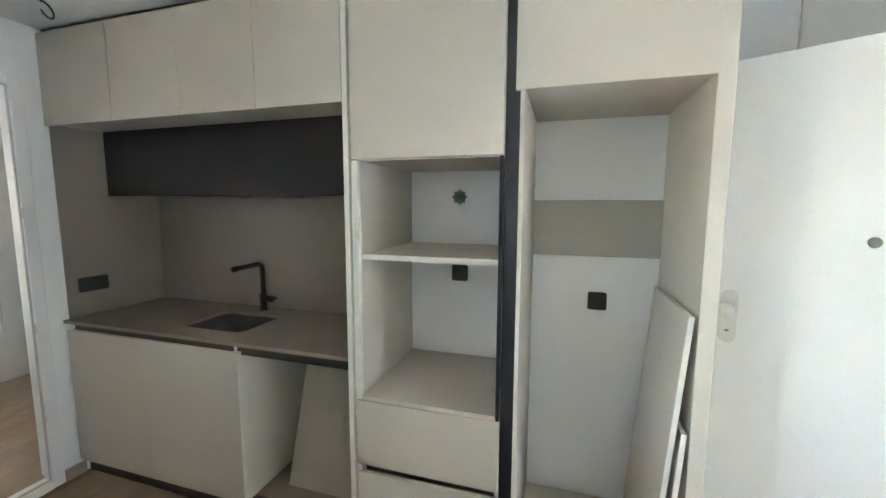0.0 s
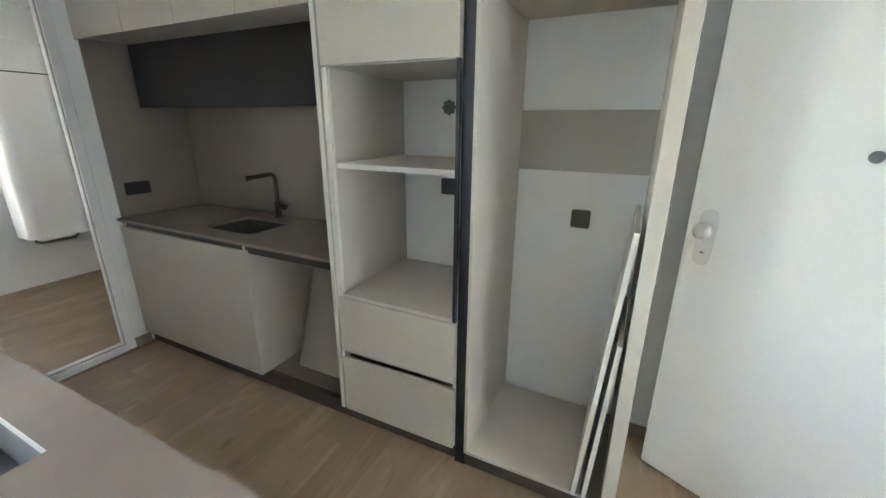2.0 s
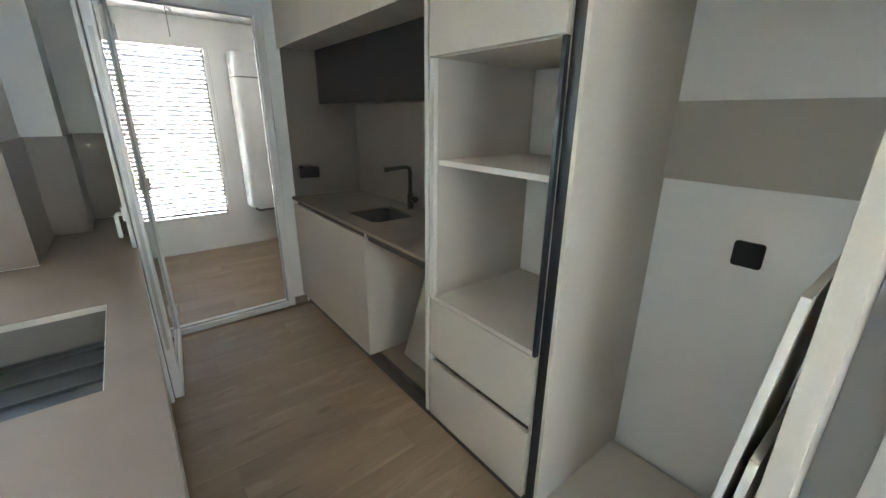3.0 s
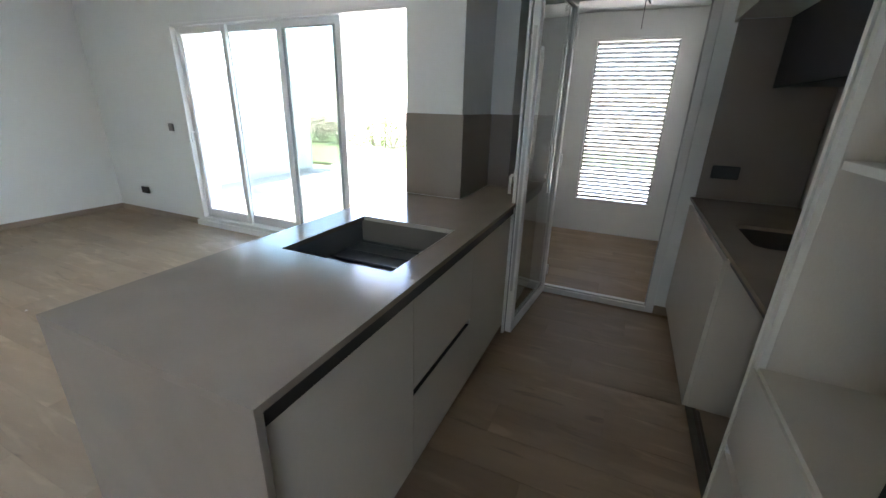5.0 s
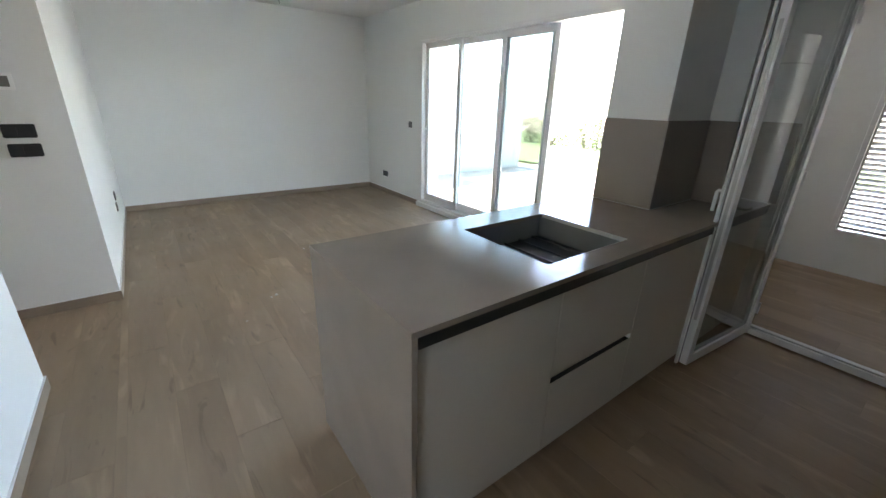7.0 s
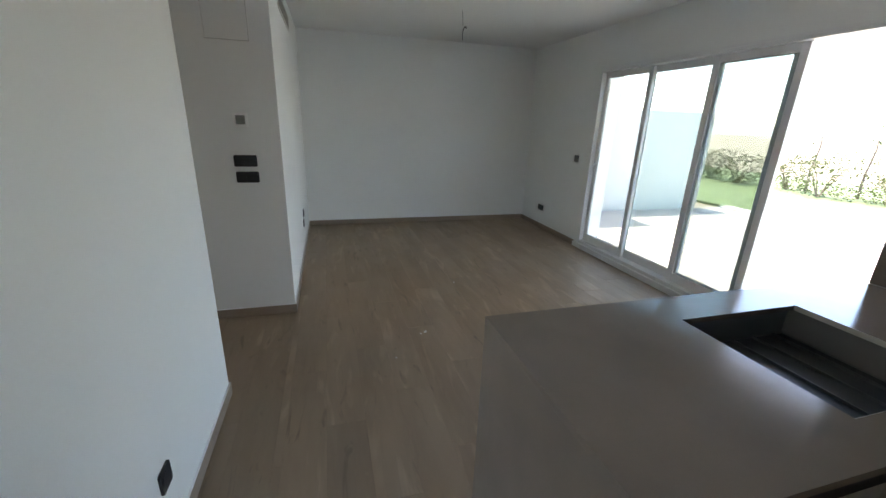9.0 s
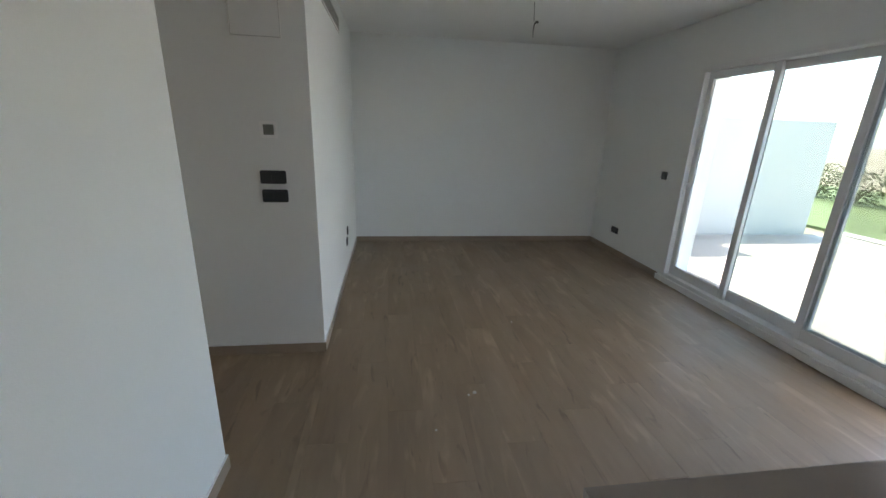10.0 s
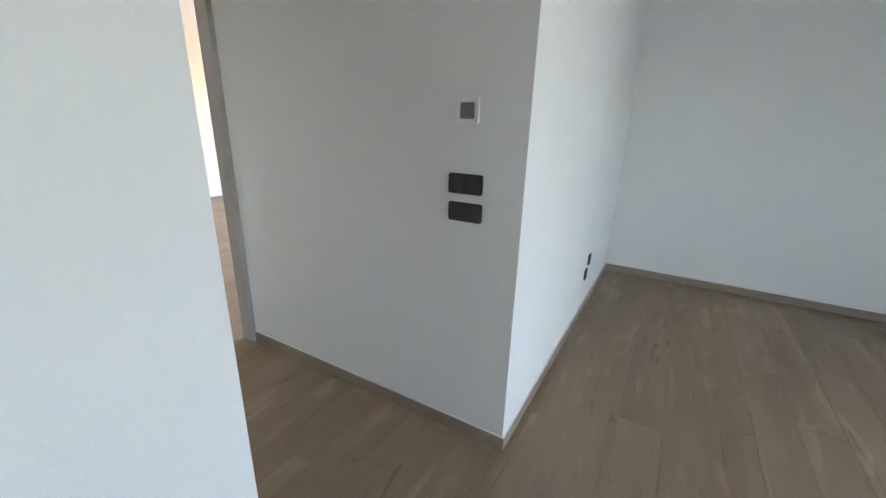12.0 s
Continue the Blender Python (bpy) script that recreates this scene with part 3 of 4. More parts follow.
def plate(name, origin, w, h, face, label, mat, category, sockets=1, group="", screen=None):
    """A wall plate with rounded corners and its inserts. face: (axis, sign) that it looks along; w along the wall."""
    axis, sign = face
    x, y, z = origin
    ob = thing(name, origin, label, category, group)

    def slab(d0, d1, u0, u1, v0, v1, r):
        bm = bmesh.new()
        pts = rounded(u0, u1, v0, v1, r, 3)
        a, b = sorted((sign * d0, sign * d1))
        if axis == "x":
            prism(bm, [(y + u, z + v) for u, v in pts], x + a, x + b, axis="x")
        else:
            prism(bm, [(x + u, z + v) for u, v in pts], y + a, y + b, axis="y")
        return bm
    part("frame", slab(0.0, 0.009, -w / 2, w / 2, -h / 2, h / 2, 0.009), mat, ob)
    step = w / sockets if w >= h else h / sockets
    for k in range(sockets):
        off = (k - (sockets - 1) / 2) * step
        cu, cv = (off, 0) if w >= h else (0, off)
        s = min(w, h) * 0.36
        if screen:
            part("screen", slab(0.009, 0.011, cu - s * 0.86, cu + s * 0.86, cv - s * 0.86, cv + s * 0.86, 0.003), screen, ob, "grey display")
        elif category == "socket":
            part("insert", slab(0.009, 0.0105, cu - s, cu + s, cv - s, cv + s, s * 0.95), BLACK, ob)
        else:
            part("rocker", slab(0.009, 0.012, cu - s, cu + s, cv - s, cv + s, 0.003), mat, ob)
    return ob


plate("double_socket", (WX + 0.008, 0.150, 1.076), 0.150, 0.082, ("x", 1), "black double socket on the taupe side splashback", BLACK, "socket", 2)
plate("socket", (0.972, NY, 1.080), 0.084, 0.084, ("y", -1), "black socket on the bare wall inside the refrigerator cabinet", BLACK, "socket")
plate("socket", (0.297, NY, 1.180), 0.084, 0.084, ("y", -1), "black socket on the bare wall below the oven cabinet shelf", BLACK, "socket")
hole = thing("junction_box", (0.292, NY - 0.004, 1.572), "open green junction box with cable ends in the oven niche wall", "junction box")
bm = bmesh.new()
prism(bm, [((0.034 + 0.004 * math.cos(8 * a)) * math.cos(a) + 0.292, (0.034 + 0.004 * math.cos(8 * a)) * math.sin(a) + 1.572) for a in [k * math.tau / 48 for k in range(48)]], NY - 0.005, NY + 0.0, axis="y")
part("rim", bm, GREENP, hole)
bm = bmesh.new()
for k in range(4):
    a = k * 1.7 + 0.4
    tube(bm, [(0.292 + 0.02 * math.cos(a), NY - 0.004, 1.572 + 0.02 * math.sin(a)), (0.292 + 0.01 * math.cos(a + 1), NY - 0.02, 1.572 + 0.012 * math.sin(a + 1)), (0.292 + 0.024 * math.cos(a + 2), NY - 0.012, 1.572 + 0.02 * math.sin(a + 2))], 0.003, 6)
part("cable_ends", bm, WIRE, hole)

# loose fronts leaning in the refrigerator cabinet
for x0, lean, high, y0, depth in ((1.116, 4.2, 1.085, -0.012, 0.50), (1.155, 3.7, 0.690, -0.010, 0.46)):
    board = thing("spare_panel", (x0, 0.0, 0.1025), "loose cashmere panel leaning in the refrigerator cabinet, %d cm high" % round(high * 100), "panel", "loose panels", rot=(0, lean, 0), local=True)
    part("board", box(bmesh.new(), 0, 0.018, y0, y0 + depth, 0.002, high, bevel=0.001), CABINET, board)
    part("edge_band", boxes((0.0008, 0.0172, y0 - 0.001, y0 + 0.0, 0.003, high - 0.001)), EDGE, board, "pale edge band")


# ---- island ----
IE, IN_, IS = 0.906, -0.990, -1.757
island = thing("island_worktop", (-0.2, -1.37, 0.88), "thin taupe stone island worktop with a full height end panel", "worktop")
bm = bmesh.new()
HOBX, HOBY = (-0.296, 0.247), (-1.590, -1.100)
plate_grid(bm, (WX + 0.013, STUB[0] + 0.013, HOBX[0], HOBX[1], IE), (IS, STUB[1] - 0.001, HOBY[0], STUB[2] + 0.0125, HOBY[1], IN_),
           lambda x, y: not (HOBX[0] < x < HOBX[1] and HOBY[0] < y < HOBY[1]) and not (x < STUB[0] + 0.013 and y < STUB[2] + 0.0125), 0.880, 0.900)
part("slab", bm, STONE, island)
part("end_panel", box(bmesh.new(), IE - 0.020, IE - 0.0003, IN_ - 0.0, IS, 0.0, 0.8797, bevel=0.0008), STONE, island)
IF = -1.014
part("cut_edge", boxes((HOBX[0], HOBX[0] + 0.0015, HOBY[0], HOBY[1], 0.8803, 0.8997), (HOBX[0] + 0.0015, HOBX[1], HOBY[1] - 0.0015, HOBY[1], 0.8803, 0.8997)), EDGE, island, "pale raw edge of the hob cutout")
for x0, x1, kinds in ((0.249, 0.884, ("door",)), (-0.337, 0.249, ("drawer_front", "drawer_front")), (-1.000, -0.337, ("door",)), (-1.768, -1.000, ("door",))):
    if x1 < -0.9:
        unit = thing("island_cabinet", ((x0 + x1) / 2, -1.15, 0.09), "closed handleless cashmere island cabinet beside the wall stub", "cabinet", "island cabinets")
    elif len(kinds) == 2:
        unit = thing("island_cabinet", ((x0 + x1) / 2, -1.3, 0.09), "cashmere island drawer cabinet with a dark grip slot below the hob", "cabinet", "island cabinets")
    else:
        unit = thing("island_cabinet", ((x0 + x1) / 2, -1.3, 0.09), "closed handleless cashmere island cabinet with one door", "cabinet", "island cabinets")
    y_back = STUB[2] + 0.02 if x1 <= -0.9 else IS + 0.04
    bm = bmesh.new()
    if len(kinds) == 1:
        box(bm, x0 + 0.001, x1 - 0.001, y_back, IF - 0.022, 0.09, 0.832)
    else:
        for r in ((x0 + 0.001, x0 + 0.017, y_back, IF - 0.070, 0.09, 0.8795), (x1 - 0.017, x1 - 0.001, y_back, IF - 0.070, 0.09, 0.8795), (x0 + 0.017, x1 - 0.017, y_back, y_back + 0.10, 0.09, 0.8795), (x0 + 0.017, x1 - 0.017, IF - 0.082, IF - 0.070, 0.09, 0.8795), (x0 + 0.017, x1 - 0.017, y_back + 0.10, IF - 0.082, 0.09, 0.106)):
            box(bm, *r)
        part("drawer_tray", boxes((x0 + 0.018, x1 - 0.018, y_back + 0.101, IF - 0.083, 0.750, 0.762)), TRAY, unit, "dark drawer tray seen through the hob cutout")
        for k in range(5):
            xr = x0 + 0.07 + k * 0.105
            part("tray_rib", boxes((xr, xr + 0.006, y_back + 0.102, IF - 0.084, 0.7622, 0.772)), RIB, unit, "raised tray rib")
    part("body", bm, CARCASS if len(kinds) == 1 else INNER, unit)
    if len(kinds) == 2:
        part("inner_side", boxes((x0 + 0.0185, x0 + 0.026, y_back + 0.101, IF - 0.083, 0.7722, 0.8790)), DRAWERS, unit, "pale inner side of the cabinet")
    if len(kinds) == 1:
        part("door", box(bmesh.new(), x0 + G, x1 - G, IF - 0.019, IF, 0.075, 0.834, bevel=0.0012), CABINET, unit)
    else:
        part("drawer_front", box(bmesh.new(), x0 + G, x1 - G, IF - 0.019, IF, 0.450, 0.834, bevel=0.0012), CABINET, unit)
        part("drawer_front", box(bmesh.new(), x0 + G, x1 - G, IF - 0.019, IF, 0.075, 0.420, bevel=0.0012), CABINET, unit)
        part("grip_profile", boxes((x0 + 0.015, x1 - 0.002, IF - 0.019, IF - 0.002, 0.4203, 0.4225)), GROOVE, unit, "dark grip profile on the drawer edge")
        part("grip_channel", boxes((x0 + 0.002, x1 - 0.002, IF - 0.0215, IF - 0.0195, 0.415, 0.455)), GROOVE, unit, "dark recessed grip slot")
        part("end_cap", boxes((x0 + 0.0005, x0 + 0.014, IF - 0.019, IF - 0.001, 0.4205, 0.4495)), WHITEP, unit, "small white slot end cap")
for x0, x1 in ((0.249, 0.884), (-0.337, 0.249), (-1.000, -0.337), (-1.768, -1.000)):
    edge = thing("top_profile", ((x0 + x1) / 2, IF - 0.01, 0.8342), "thin dark profile on the upper edge of an island front", "profile", "profiles on the island fronts")
    part("strip", boxes((x0 + G, x1 - G, IF - 0.0185, IF - 0.0015, 0.8342, 0.8354)), GROOVE, edge)
chan = thing("island_channel", (-0.4, IF - 0.03, 0.834), "dark recessed channel under the island worktop", "profile")
part("strip", boxes((WX + 0.013, 0.8865, IF - 0.05, IN_ - 0.008, 0.8355, 0.8795)), GROOVE, chan)
ik = thing("island_plinth", (-0.4, IF - 0.06, 0.0), "dark recessed plinth under the island", "plinth")
part("board", boxes((WX + 0.013, 0.886, IF - 0.075, IF - 0.060, 0.0, 0.0745)), KICK, ik)
back = thing("island_back_panel", (0.0, IS + 0.02, 0.0), "taupe stone back panel of the island facing the living room", "panel")
part("board", boxes((STUB[0] + 0.002, 0.887, IS + 0.002, IS + 0.020, 0.0, 0.8795)), STONE, back)


# ---- glazed utility door ----
def sash(parent, axis_len, height, depth, rail, bottom, glass_mat, frame_name="frame", pane_name="pane", y0=0.0):
    """A glazed leaf in its own frame: x along its width, y its thickness, z up."""
    bm = bmesh.new()
    w, h = axis_len, height
    for r in ((0, rail, 0, h), (w - rail, w, 0, h), (rail, w - rail, 0, bottom), (rail, w - rail, h - rail, h)):
        box(bm, r[0], r[1], y0, y0 + depth, r[2], r[3], bevel=0.003)
    part(frame_name, bm, PVC, parent)
    pane = part(pane_name, boxes((rail - 0.008, w - rail + 0.008, y0 + depth / 2 - 0.004, y0 + depth / 2 + 0.004, bottom - 0.008, h - rail + 0.008)), glass_mat, parent)
    pane.visible_shadow = False
    bm = bmesh.new()
    for yy in (y0 + depth / 2 - 0.007, y0 + depth / 2 + 0.0045):
        for r in ((rail, rail + 0.005, bottom, h - rail), (w - rail - 0.005, w - rail, bottom, h - rail), (rail + 0.005, w - rail - 0.005, bottom, bottom + 0.005), (rail + 0.005, w - rail - 0.005, h - rail - 0.005, h - rail)):
            box(bm, r[0], r[1], yy, yy + 0.0025, r[2], r[3])
    part("seal", bm, LSEAL, parent, "thin pale glazing seal")


def lever(parent, x, z, y, sign, down=0.11, reach=0.052):
    bm = bmesh.new()
    prism(bm, rounded(x - 0.014, x + 0.014, z - 0.035, z + 0.035, 0.012, 4), min(y, y + sign * 0.010), max(y, y + sign * 0.010), axis="y")
    h = part("handle", bm, PVC, parent, "white window handle")
    part("grip", tube(bmesh.new(), [(x, y + sign * 0.010, z), (x, y + sign * (reach - 0.007), z), (x, y + sign * reach, z - 0.01), (x, y + sign * reach, z - down)], 0.009, 10), PVC, h, smooth=True)


gd = structure("door_frame_utility", boxes((WX - 0.07, WX + 0.006, -0.96, -0.905, 0.0, 2.16), (WX - 0.07, WX + 0.006, -0.125, -0.07, 0.0, 2.16), (WX - 0.07, WX + 0.006, -0.905, -0.125, 2.105, 2.16), (WX - 0.07, WX + 0.012, -0.905, -0.125, 0.0, 0.045), bevel=0.003), PVC, "white aluminium frame of the utility door", "door frame")
part("seal", boxes((WX - 0.012, WX - 0.004, -0.905, -0.897, 0.045, 2.105), (WX - 0.012, WX - 0.004, -0.133, -0.125, 0.045, 2.105), (WX - 0.012, WX - 0.004, -0.897, -0.133, 0.045, 0.053), (WX - 0.012, WX - 0.004, -0.897, -0.133, 2.097, 2.105)), LSEAL, gd, "pale rubber seal")
part("strike_plate", boxes((WX - 0.004, WX + 0.008, -0.1275, -0.1235, 1.46, 1.51), (WX - 0.004, WX + 0.008, -0.1275, -0.1235, 0.865, 0.915), (WX - 0.006, WX + 0.006, -0.1275, -0.1235, 0.38, 0.42), (WX - 0.002, WX + 0.012, -0.50, -0.45, 0.0451, 0.048)), STEEL, gd, "small metal strike plates")
leaf = thing("glass_door", (WX + 0.025, -0.878, 0.028), "open white framed glass door standing in front of the island", "door", rot=(0, 0, -5.2), local=True)
sash(leaf, 0.785, 2.070, 0.042, 0.050, 0.062, GLASS, y0=-0.042)
part("seal", boxes((0.775, 0.783, -0.047, -0.0422, -0.004, 2.076), (0.004, 0.775, -0.047, -0.0422, -0.004, 0.004), (0.004, 0.775, -0.047, -0.0422, 2.066, 2.076)), SEAL, leaf, "dark grey seal round the rebate")
part("flange", box(box(box(box(bmesh.new(), 0.762, 0.802, -0.062, -0.0472, -0.010, 2.086, bevel=0.002), 0.0, 0.040, -0.062, -0.0472, -0.010, 2.086, bevel=0.002), 0.0405, 0.7615, -0.062, -0.0472, -0.010, 0.045, bevel=0.002), 0.0405, 0.7615, -0.062, -0.0472, 2.040, 2.086, bevel=0.002), PVC, leaf, "white overlapping rebate flange")
part("lock_strip", boxes((0.785, 0.7862, -0.030, -0.014, 0.30, 1.80)), STEEL, leaf, "metal lock strip on the edge")
lever(leaf, 0.770, 1.03, -0.062, -1, reach=0.034)
bm = bmesh.new()
for z in (0.18, 1.05, 1.9):
    tube(bm, [(-0.006, 0.004, z - 0.04), (-0.006, 0.004, z + 0.04)], 0.008, 10)
part("hinge", bm, PVC, leaf, "white barrel hinges", smooth=True)

# ---- sliding windows of the living room ----
W0, W1, WZ0, WZ1 = WIN
frame_rows = ((LX - 0.10, LX + 0.012, W0, W0 + 0.034, WZ0, WZ1), (LX - 0.10, LX + 0.012, W1 - 0.06, W1, WZ0, WZ1), (LX - 0.10, LX + 0.012, W0 + 0.034, W1 - 0.06, WZ1 - 0.028, WZ1), (LX - 0.10, LX + 0.012, W0 + 0.034, W1 - 0.06, WZ0, WZ0 + 0.04))
structure("window_frame_sliding", boxes(*frame_rows, bevel=0.003), PVC, "white aluminium outer frame of the sliding window", "window frame")
structure("window_sill_inside", boxes((LX - 0.30, LX + 0.03, W0 - 0.08, W1, 0.0, WZ0)), PVC, "low white threshold under the sliding window", "window sill")
structure("window_head_trim", boxes((LX, LX + 0.006, W0, W1, WZ1 + 0.001, WZ1 + 0.02)), PVC, "narrow white trim above the sliding window", "trim")
for y0, y1, dx, opened in ((W0 + 0.030, -4.205, -0.045, 0), (-4.285, -3.475, -0.085, 0), (-3.545, -2.815, -0.045, 0), (-3.575, -2.875, -0.085, 1)):
    s = thing("sliding_sash", (LX + dx, y0, WZ0 + 0.04), "white framed glass sliding sash, %s" % ("slid open behind its neighbour" if opened else "closed"), "window", "sliding sashes", rot=(0, 0, 90), local=True)
    sash(s, y1 - y0, WZ1 - WZ0 - 0.0685, 0.034, 0.060, 0.090, TGLASS if -4.5 < y0 < -4.0 else LGLASS)
    if y0 < -4.8:
        lever(s, 0.035, 0.98, 0.0, -1)

# ---- entry door ----
structure("door_frame_entry", boxes((2.195, 2.376, 0.05, 0.09, 0, 2.16), (2.195, 2.376, -0.92, -0.88, 0, 2.16), (2.195, 2.376, -0.88, 0.05, 2.12, 2.16)), DOORM, "white frame of the entry door", "door frame")
entry = thing("entry_door", (2.178, 0.068, 0.012), "open white flush entry door with knob, lock and peephole", "door", rot=(0, 0, 180 - 26.13), local=True)
DW = 0.868
part("leaf", box(bmesh.new(), 0.0, DW, 0.0, 0.045, 0.0, 2.058, bevel=0.002), DOORM, entry)
part("edge_seal", boxes((DW, DW + 0.003, 0.006, 0.014, 0.01, 2.05)), SEAL, entry, "dark rubber edge seal")
bm = bmesh.new()
px = DW - 0.068
prism(bm, rounded(px - 0.030, px + 0.030, 0.985, 1.195, 0.029, 6), 0.045, 0.053, axis="y")
esc = part("escutcheon", bm, KNOBM, entry, "satin rounded lock plate")
bm = bmesh.new()
tube(bm, [(px, 0.053, 1.122), (px, 0.064, 1.122), (px, 0.074, 1.122), (px, 0.090, 1.122), (px, 0.106, 1.122), (px, 0.114, 1.122)], [0.016, 0.014, 0.024, 0.031, 0.028, 0.014], 24)
part("knob", bm, KNOBM, esc, smooth=True)
bm = bmesh.new()
tube(bm, [(px, 0.053, 1.035), (px, 0.057, 1.035)], 0.016, 24)
part("lock_rose", bm, KNOBM, esc, smooth=True)
part("keyhole", boxes((px - 0.0065, px + 0.0065, 0.057, 0.0578, 1.032, 1.038)), BLACK, esc, "dark key slot")
part("peephole", tube(bmesh.new(), [(DW / 2, 0.045, 1.405), (DW / 2, 0.050, 1.405)], 0.017, 24), SEAL, entry, smooth=True)
panel = thing("meter_cupboard_door", (1.9, NY - 0.01, 1.4), "flush white cupboard door high on the wall behind the entry door", "cupboard door")
part("board", box(bmesh.new(), 1.665, 2.10, NY - 0.012, NY - 0.0005, 1.0, 2.36, bevel=0.001), DOORM, panel)

# ---- switches and outlets ----
plate("thermostat", (1.956, BY, 1.487), 0.094, 0.094, ("y", 1), "white square thermostat with grey screen", BRIGHTP, "thermostat", screen=GREYP)
plate("light_switch", (1.954, BY, 1.210), 0.150, 0.080, ("y", 1), "anthracite double light switch below the thermostat", SWITCH, "light switch", 2, "switches on the block")
plate("light_switch", (1.951, BY, 1.096), 0.150, 0.078, ("y", 1), "anthracite double light switch, the lower of the pair", SWITCH, "light switch", 2, "switches on the block")
plate("wall_outlet", (BX, -5.49, 0.435), 0.084, 0.084, ("x", -1), "black wall outlet, the upper of two near the floor", BLACK, "socket", 1, "outlets low on the block")
plate("wall_outlet", (BX, -5.41, 0.335), 0.084, 0.084, ("x", -1), "black wall outlet, the lower of two near the floor", BLACK, "socket", 1, "outlets low on the block")
plate("double_socket", (LX, -6.00, 0.312), 0.150, 0.080, ("x", 1), "dark double socket low on the window wall", BLACK, "socket", 2)
plate("shutter_switch", (LX, -5.235, 1.118), 0.082, 0.082, ("x", 1), "grey shutter switch beside the sliding window", GREYSW, "light switch", 1)
plate("socket", (EX, -1.92, 0.31), 0.084, 0.084, ("x", -1), "dark socket low on the wall beside the entry", BLACK, "socket", 1)

vent = thing("air_vent", (BX, -4.75, 2.36), "grey slatted air vent high on the block wall", "vent")
part("frame", boxes((BX - 0.008, BX, -5.40, -4.40, 2.465, 2.480), (BX - 0.008, BX, -5.40, -4.40, 2.335, 2.350), (BX - 0.008, BX, -5.40, -5.385, 2.350, 2.465), (BX - 0.008, BX, -4.415, -4.40, 2.350, 2.465)), WHITEP, vent)
part("backing", boxes((BX - 0.001, BX, -5.385, -4.415, 2.350, 2.465)), SEAL, vent)
for k in range(6):
    part("slat", boxes((BX - 0.007, BX - 0.002, -5.385, -4.415, 2.356 + k * 0.018, 2.363 + k * 0.018)), LINING, vent)
access = thing("access_panel", (1.98, BY, 1.97), "flush white access panel high on the block wall", "access panel")
part("frame", boxes((1.846, 1.850, BY, BY + 0.0075, 1.974, 2.364), (2.112, 2.116, BY, BY + 0.0075, 1.974, 2.364), (1.850, 2.112, BY, BY + 0.0075, 1.974, 1.979), (1.850, 2.112, BY, BY + 0.0075, 2.359, 2.364)), WHITEP, access, "thin raised white frame")
# dark sheet behind the panel draws the shadow line round its edge
part("gap", boxes((1.8505, 2.1115, BY, BY + 0.0010, 1.9795, 2.3585)), SEAL, access, "dark sheet standing in for the shade in the hairline gap")
part("panel", box(bmesh.new(), 1.8525, 2.1095, BY + 0.0012, BY + 0.006, 1.982, 2.356, bevel=0.001), WALL, access)

# ---- ceiling wires ----
def ceiling_wire(x, y, z, size, label, tail=3.0):
    w = thing("ceiling_wire", (x, y, z), label, "cable", "bare ceiling wires")
    part("conduit", tube(bmesh.new(), [(x, y, z), (x + 0.004, y, z - 0.5 * size), (x - 0.006, y + 0.004, z - size)], 0.008, 8), WIRE, w, smooth=True)
    pts = [(x - 0.006 + 0.03 * math.sin(a), y + 0.004 + 0.018 * (1 - math.cos(a)), z - size + 0.028 * math.cos(a) - 0.03) for a in [k * 0.55 for k in range(10)]]
    part("tail", tube(bmesh.new(), [(x, y, z), (x + 0.002, y, z - 0.02 * tail), (x - 0.002, y, z - 0.013 * tail - tail * size)], 0.003, 6), WIRE, w, smooth=True)
    part("cable_end", tube(bmesh.new(), pts, 0.004, 6), BLACK, w, smooth=True)


lw = thing("ceiling_wire", (0.0, -4.98, CEIL_HIGH), "bare hooked dark cable end hanging from the living room ceiling", "cable", "bare ceiling wires")
part("tail", tube(bmesh.new(), [(0.0, -4.98, CEIL_HIGH), (-0.004, -4.98, 2.53), (-0.012, -4.985, 2.455)], 0.0022, 6), WIRE, lw, smooth=True)
part("cable_end", tube(bmesh.new(), [(-0.048, -4.98, 2.438), (-0.043, -4.98, 2.450), (-0.030, -4.98, 2.450), (-0.016, -4.98, 2.430), (-0.010, -4.985, 2.38), (-0.017, -4.99, 2.325)], [0.007, 0.009, 0.008, 0.006, 0.004, 0.003], 8), WIRE, lw, smooth=True)
ceiling_wire(-1.31, -0.22, CEIL_LOW, 0.035, "curled bare cable end on the kitchen ceiling", 0.5)
ceiling_wire(-2.75, -0.50, 2.41, 0.10, "bare cable end hanging from the utility room ceiling")

# ---- utility room ----
heater = thing("water_heater", (-3.6, 0.29, 0.45), "tall white wall mounted water heater with a dark seam", "water heater")
bm = bmesh.new()
for z0, z1 in ((0.50, 1.858), (1.868, 2.10)):
    prism(bm, rounded(UX0 + 0.02, -3.42, 0.07, 0.52, 0.08, 6), z0, z1)
part("casing", bm, HEATER, heater, smooth=True)
part("seam", prism(bmesh.new(), rounded(UX0 + 0.022, -3.423, 0.073, 0.517, 0.08, 6), 1.858, 1.868), BLACK, heater, "dark horizontal seam")
part("pipe", tube(bmesh.new(), [(-3.5, 0.12, 0.50), (-3.5, 0.12, 0.47), (-3.5, 0.16, 0.45), (-3.5, 0.40, 0.45), (-3.5, 0.44, 0.50)], 0.012, 10), WIRE, heater, smooth=True)
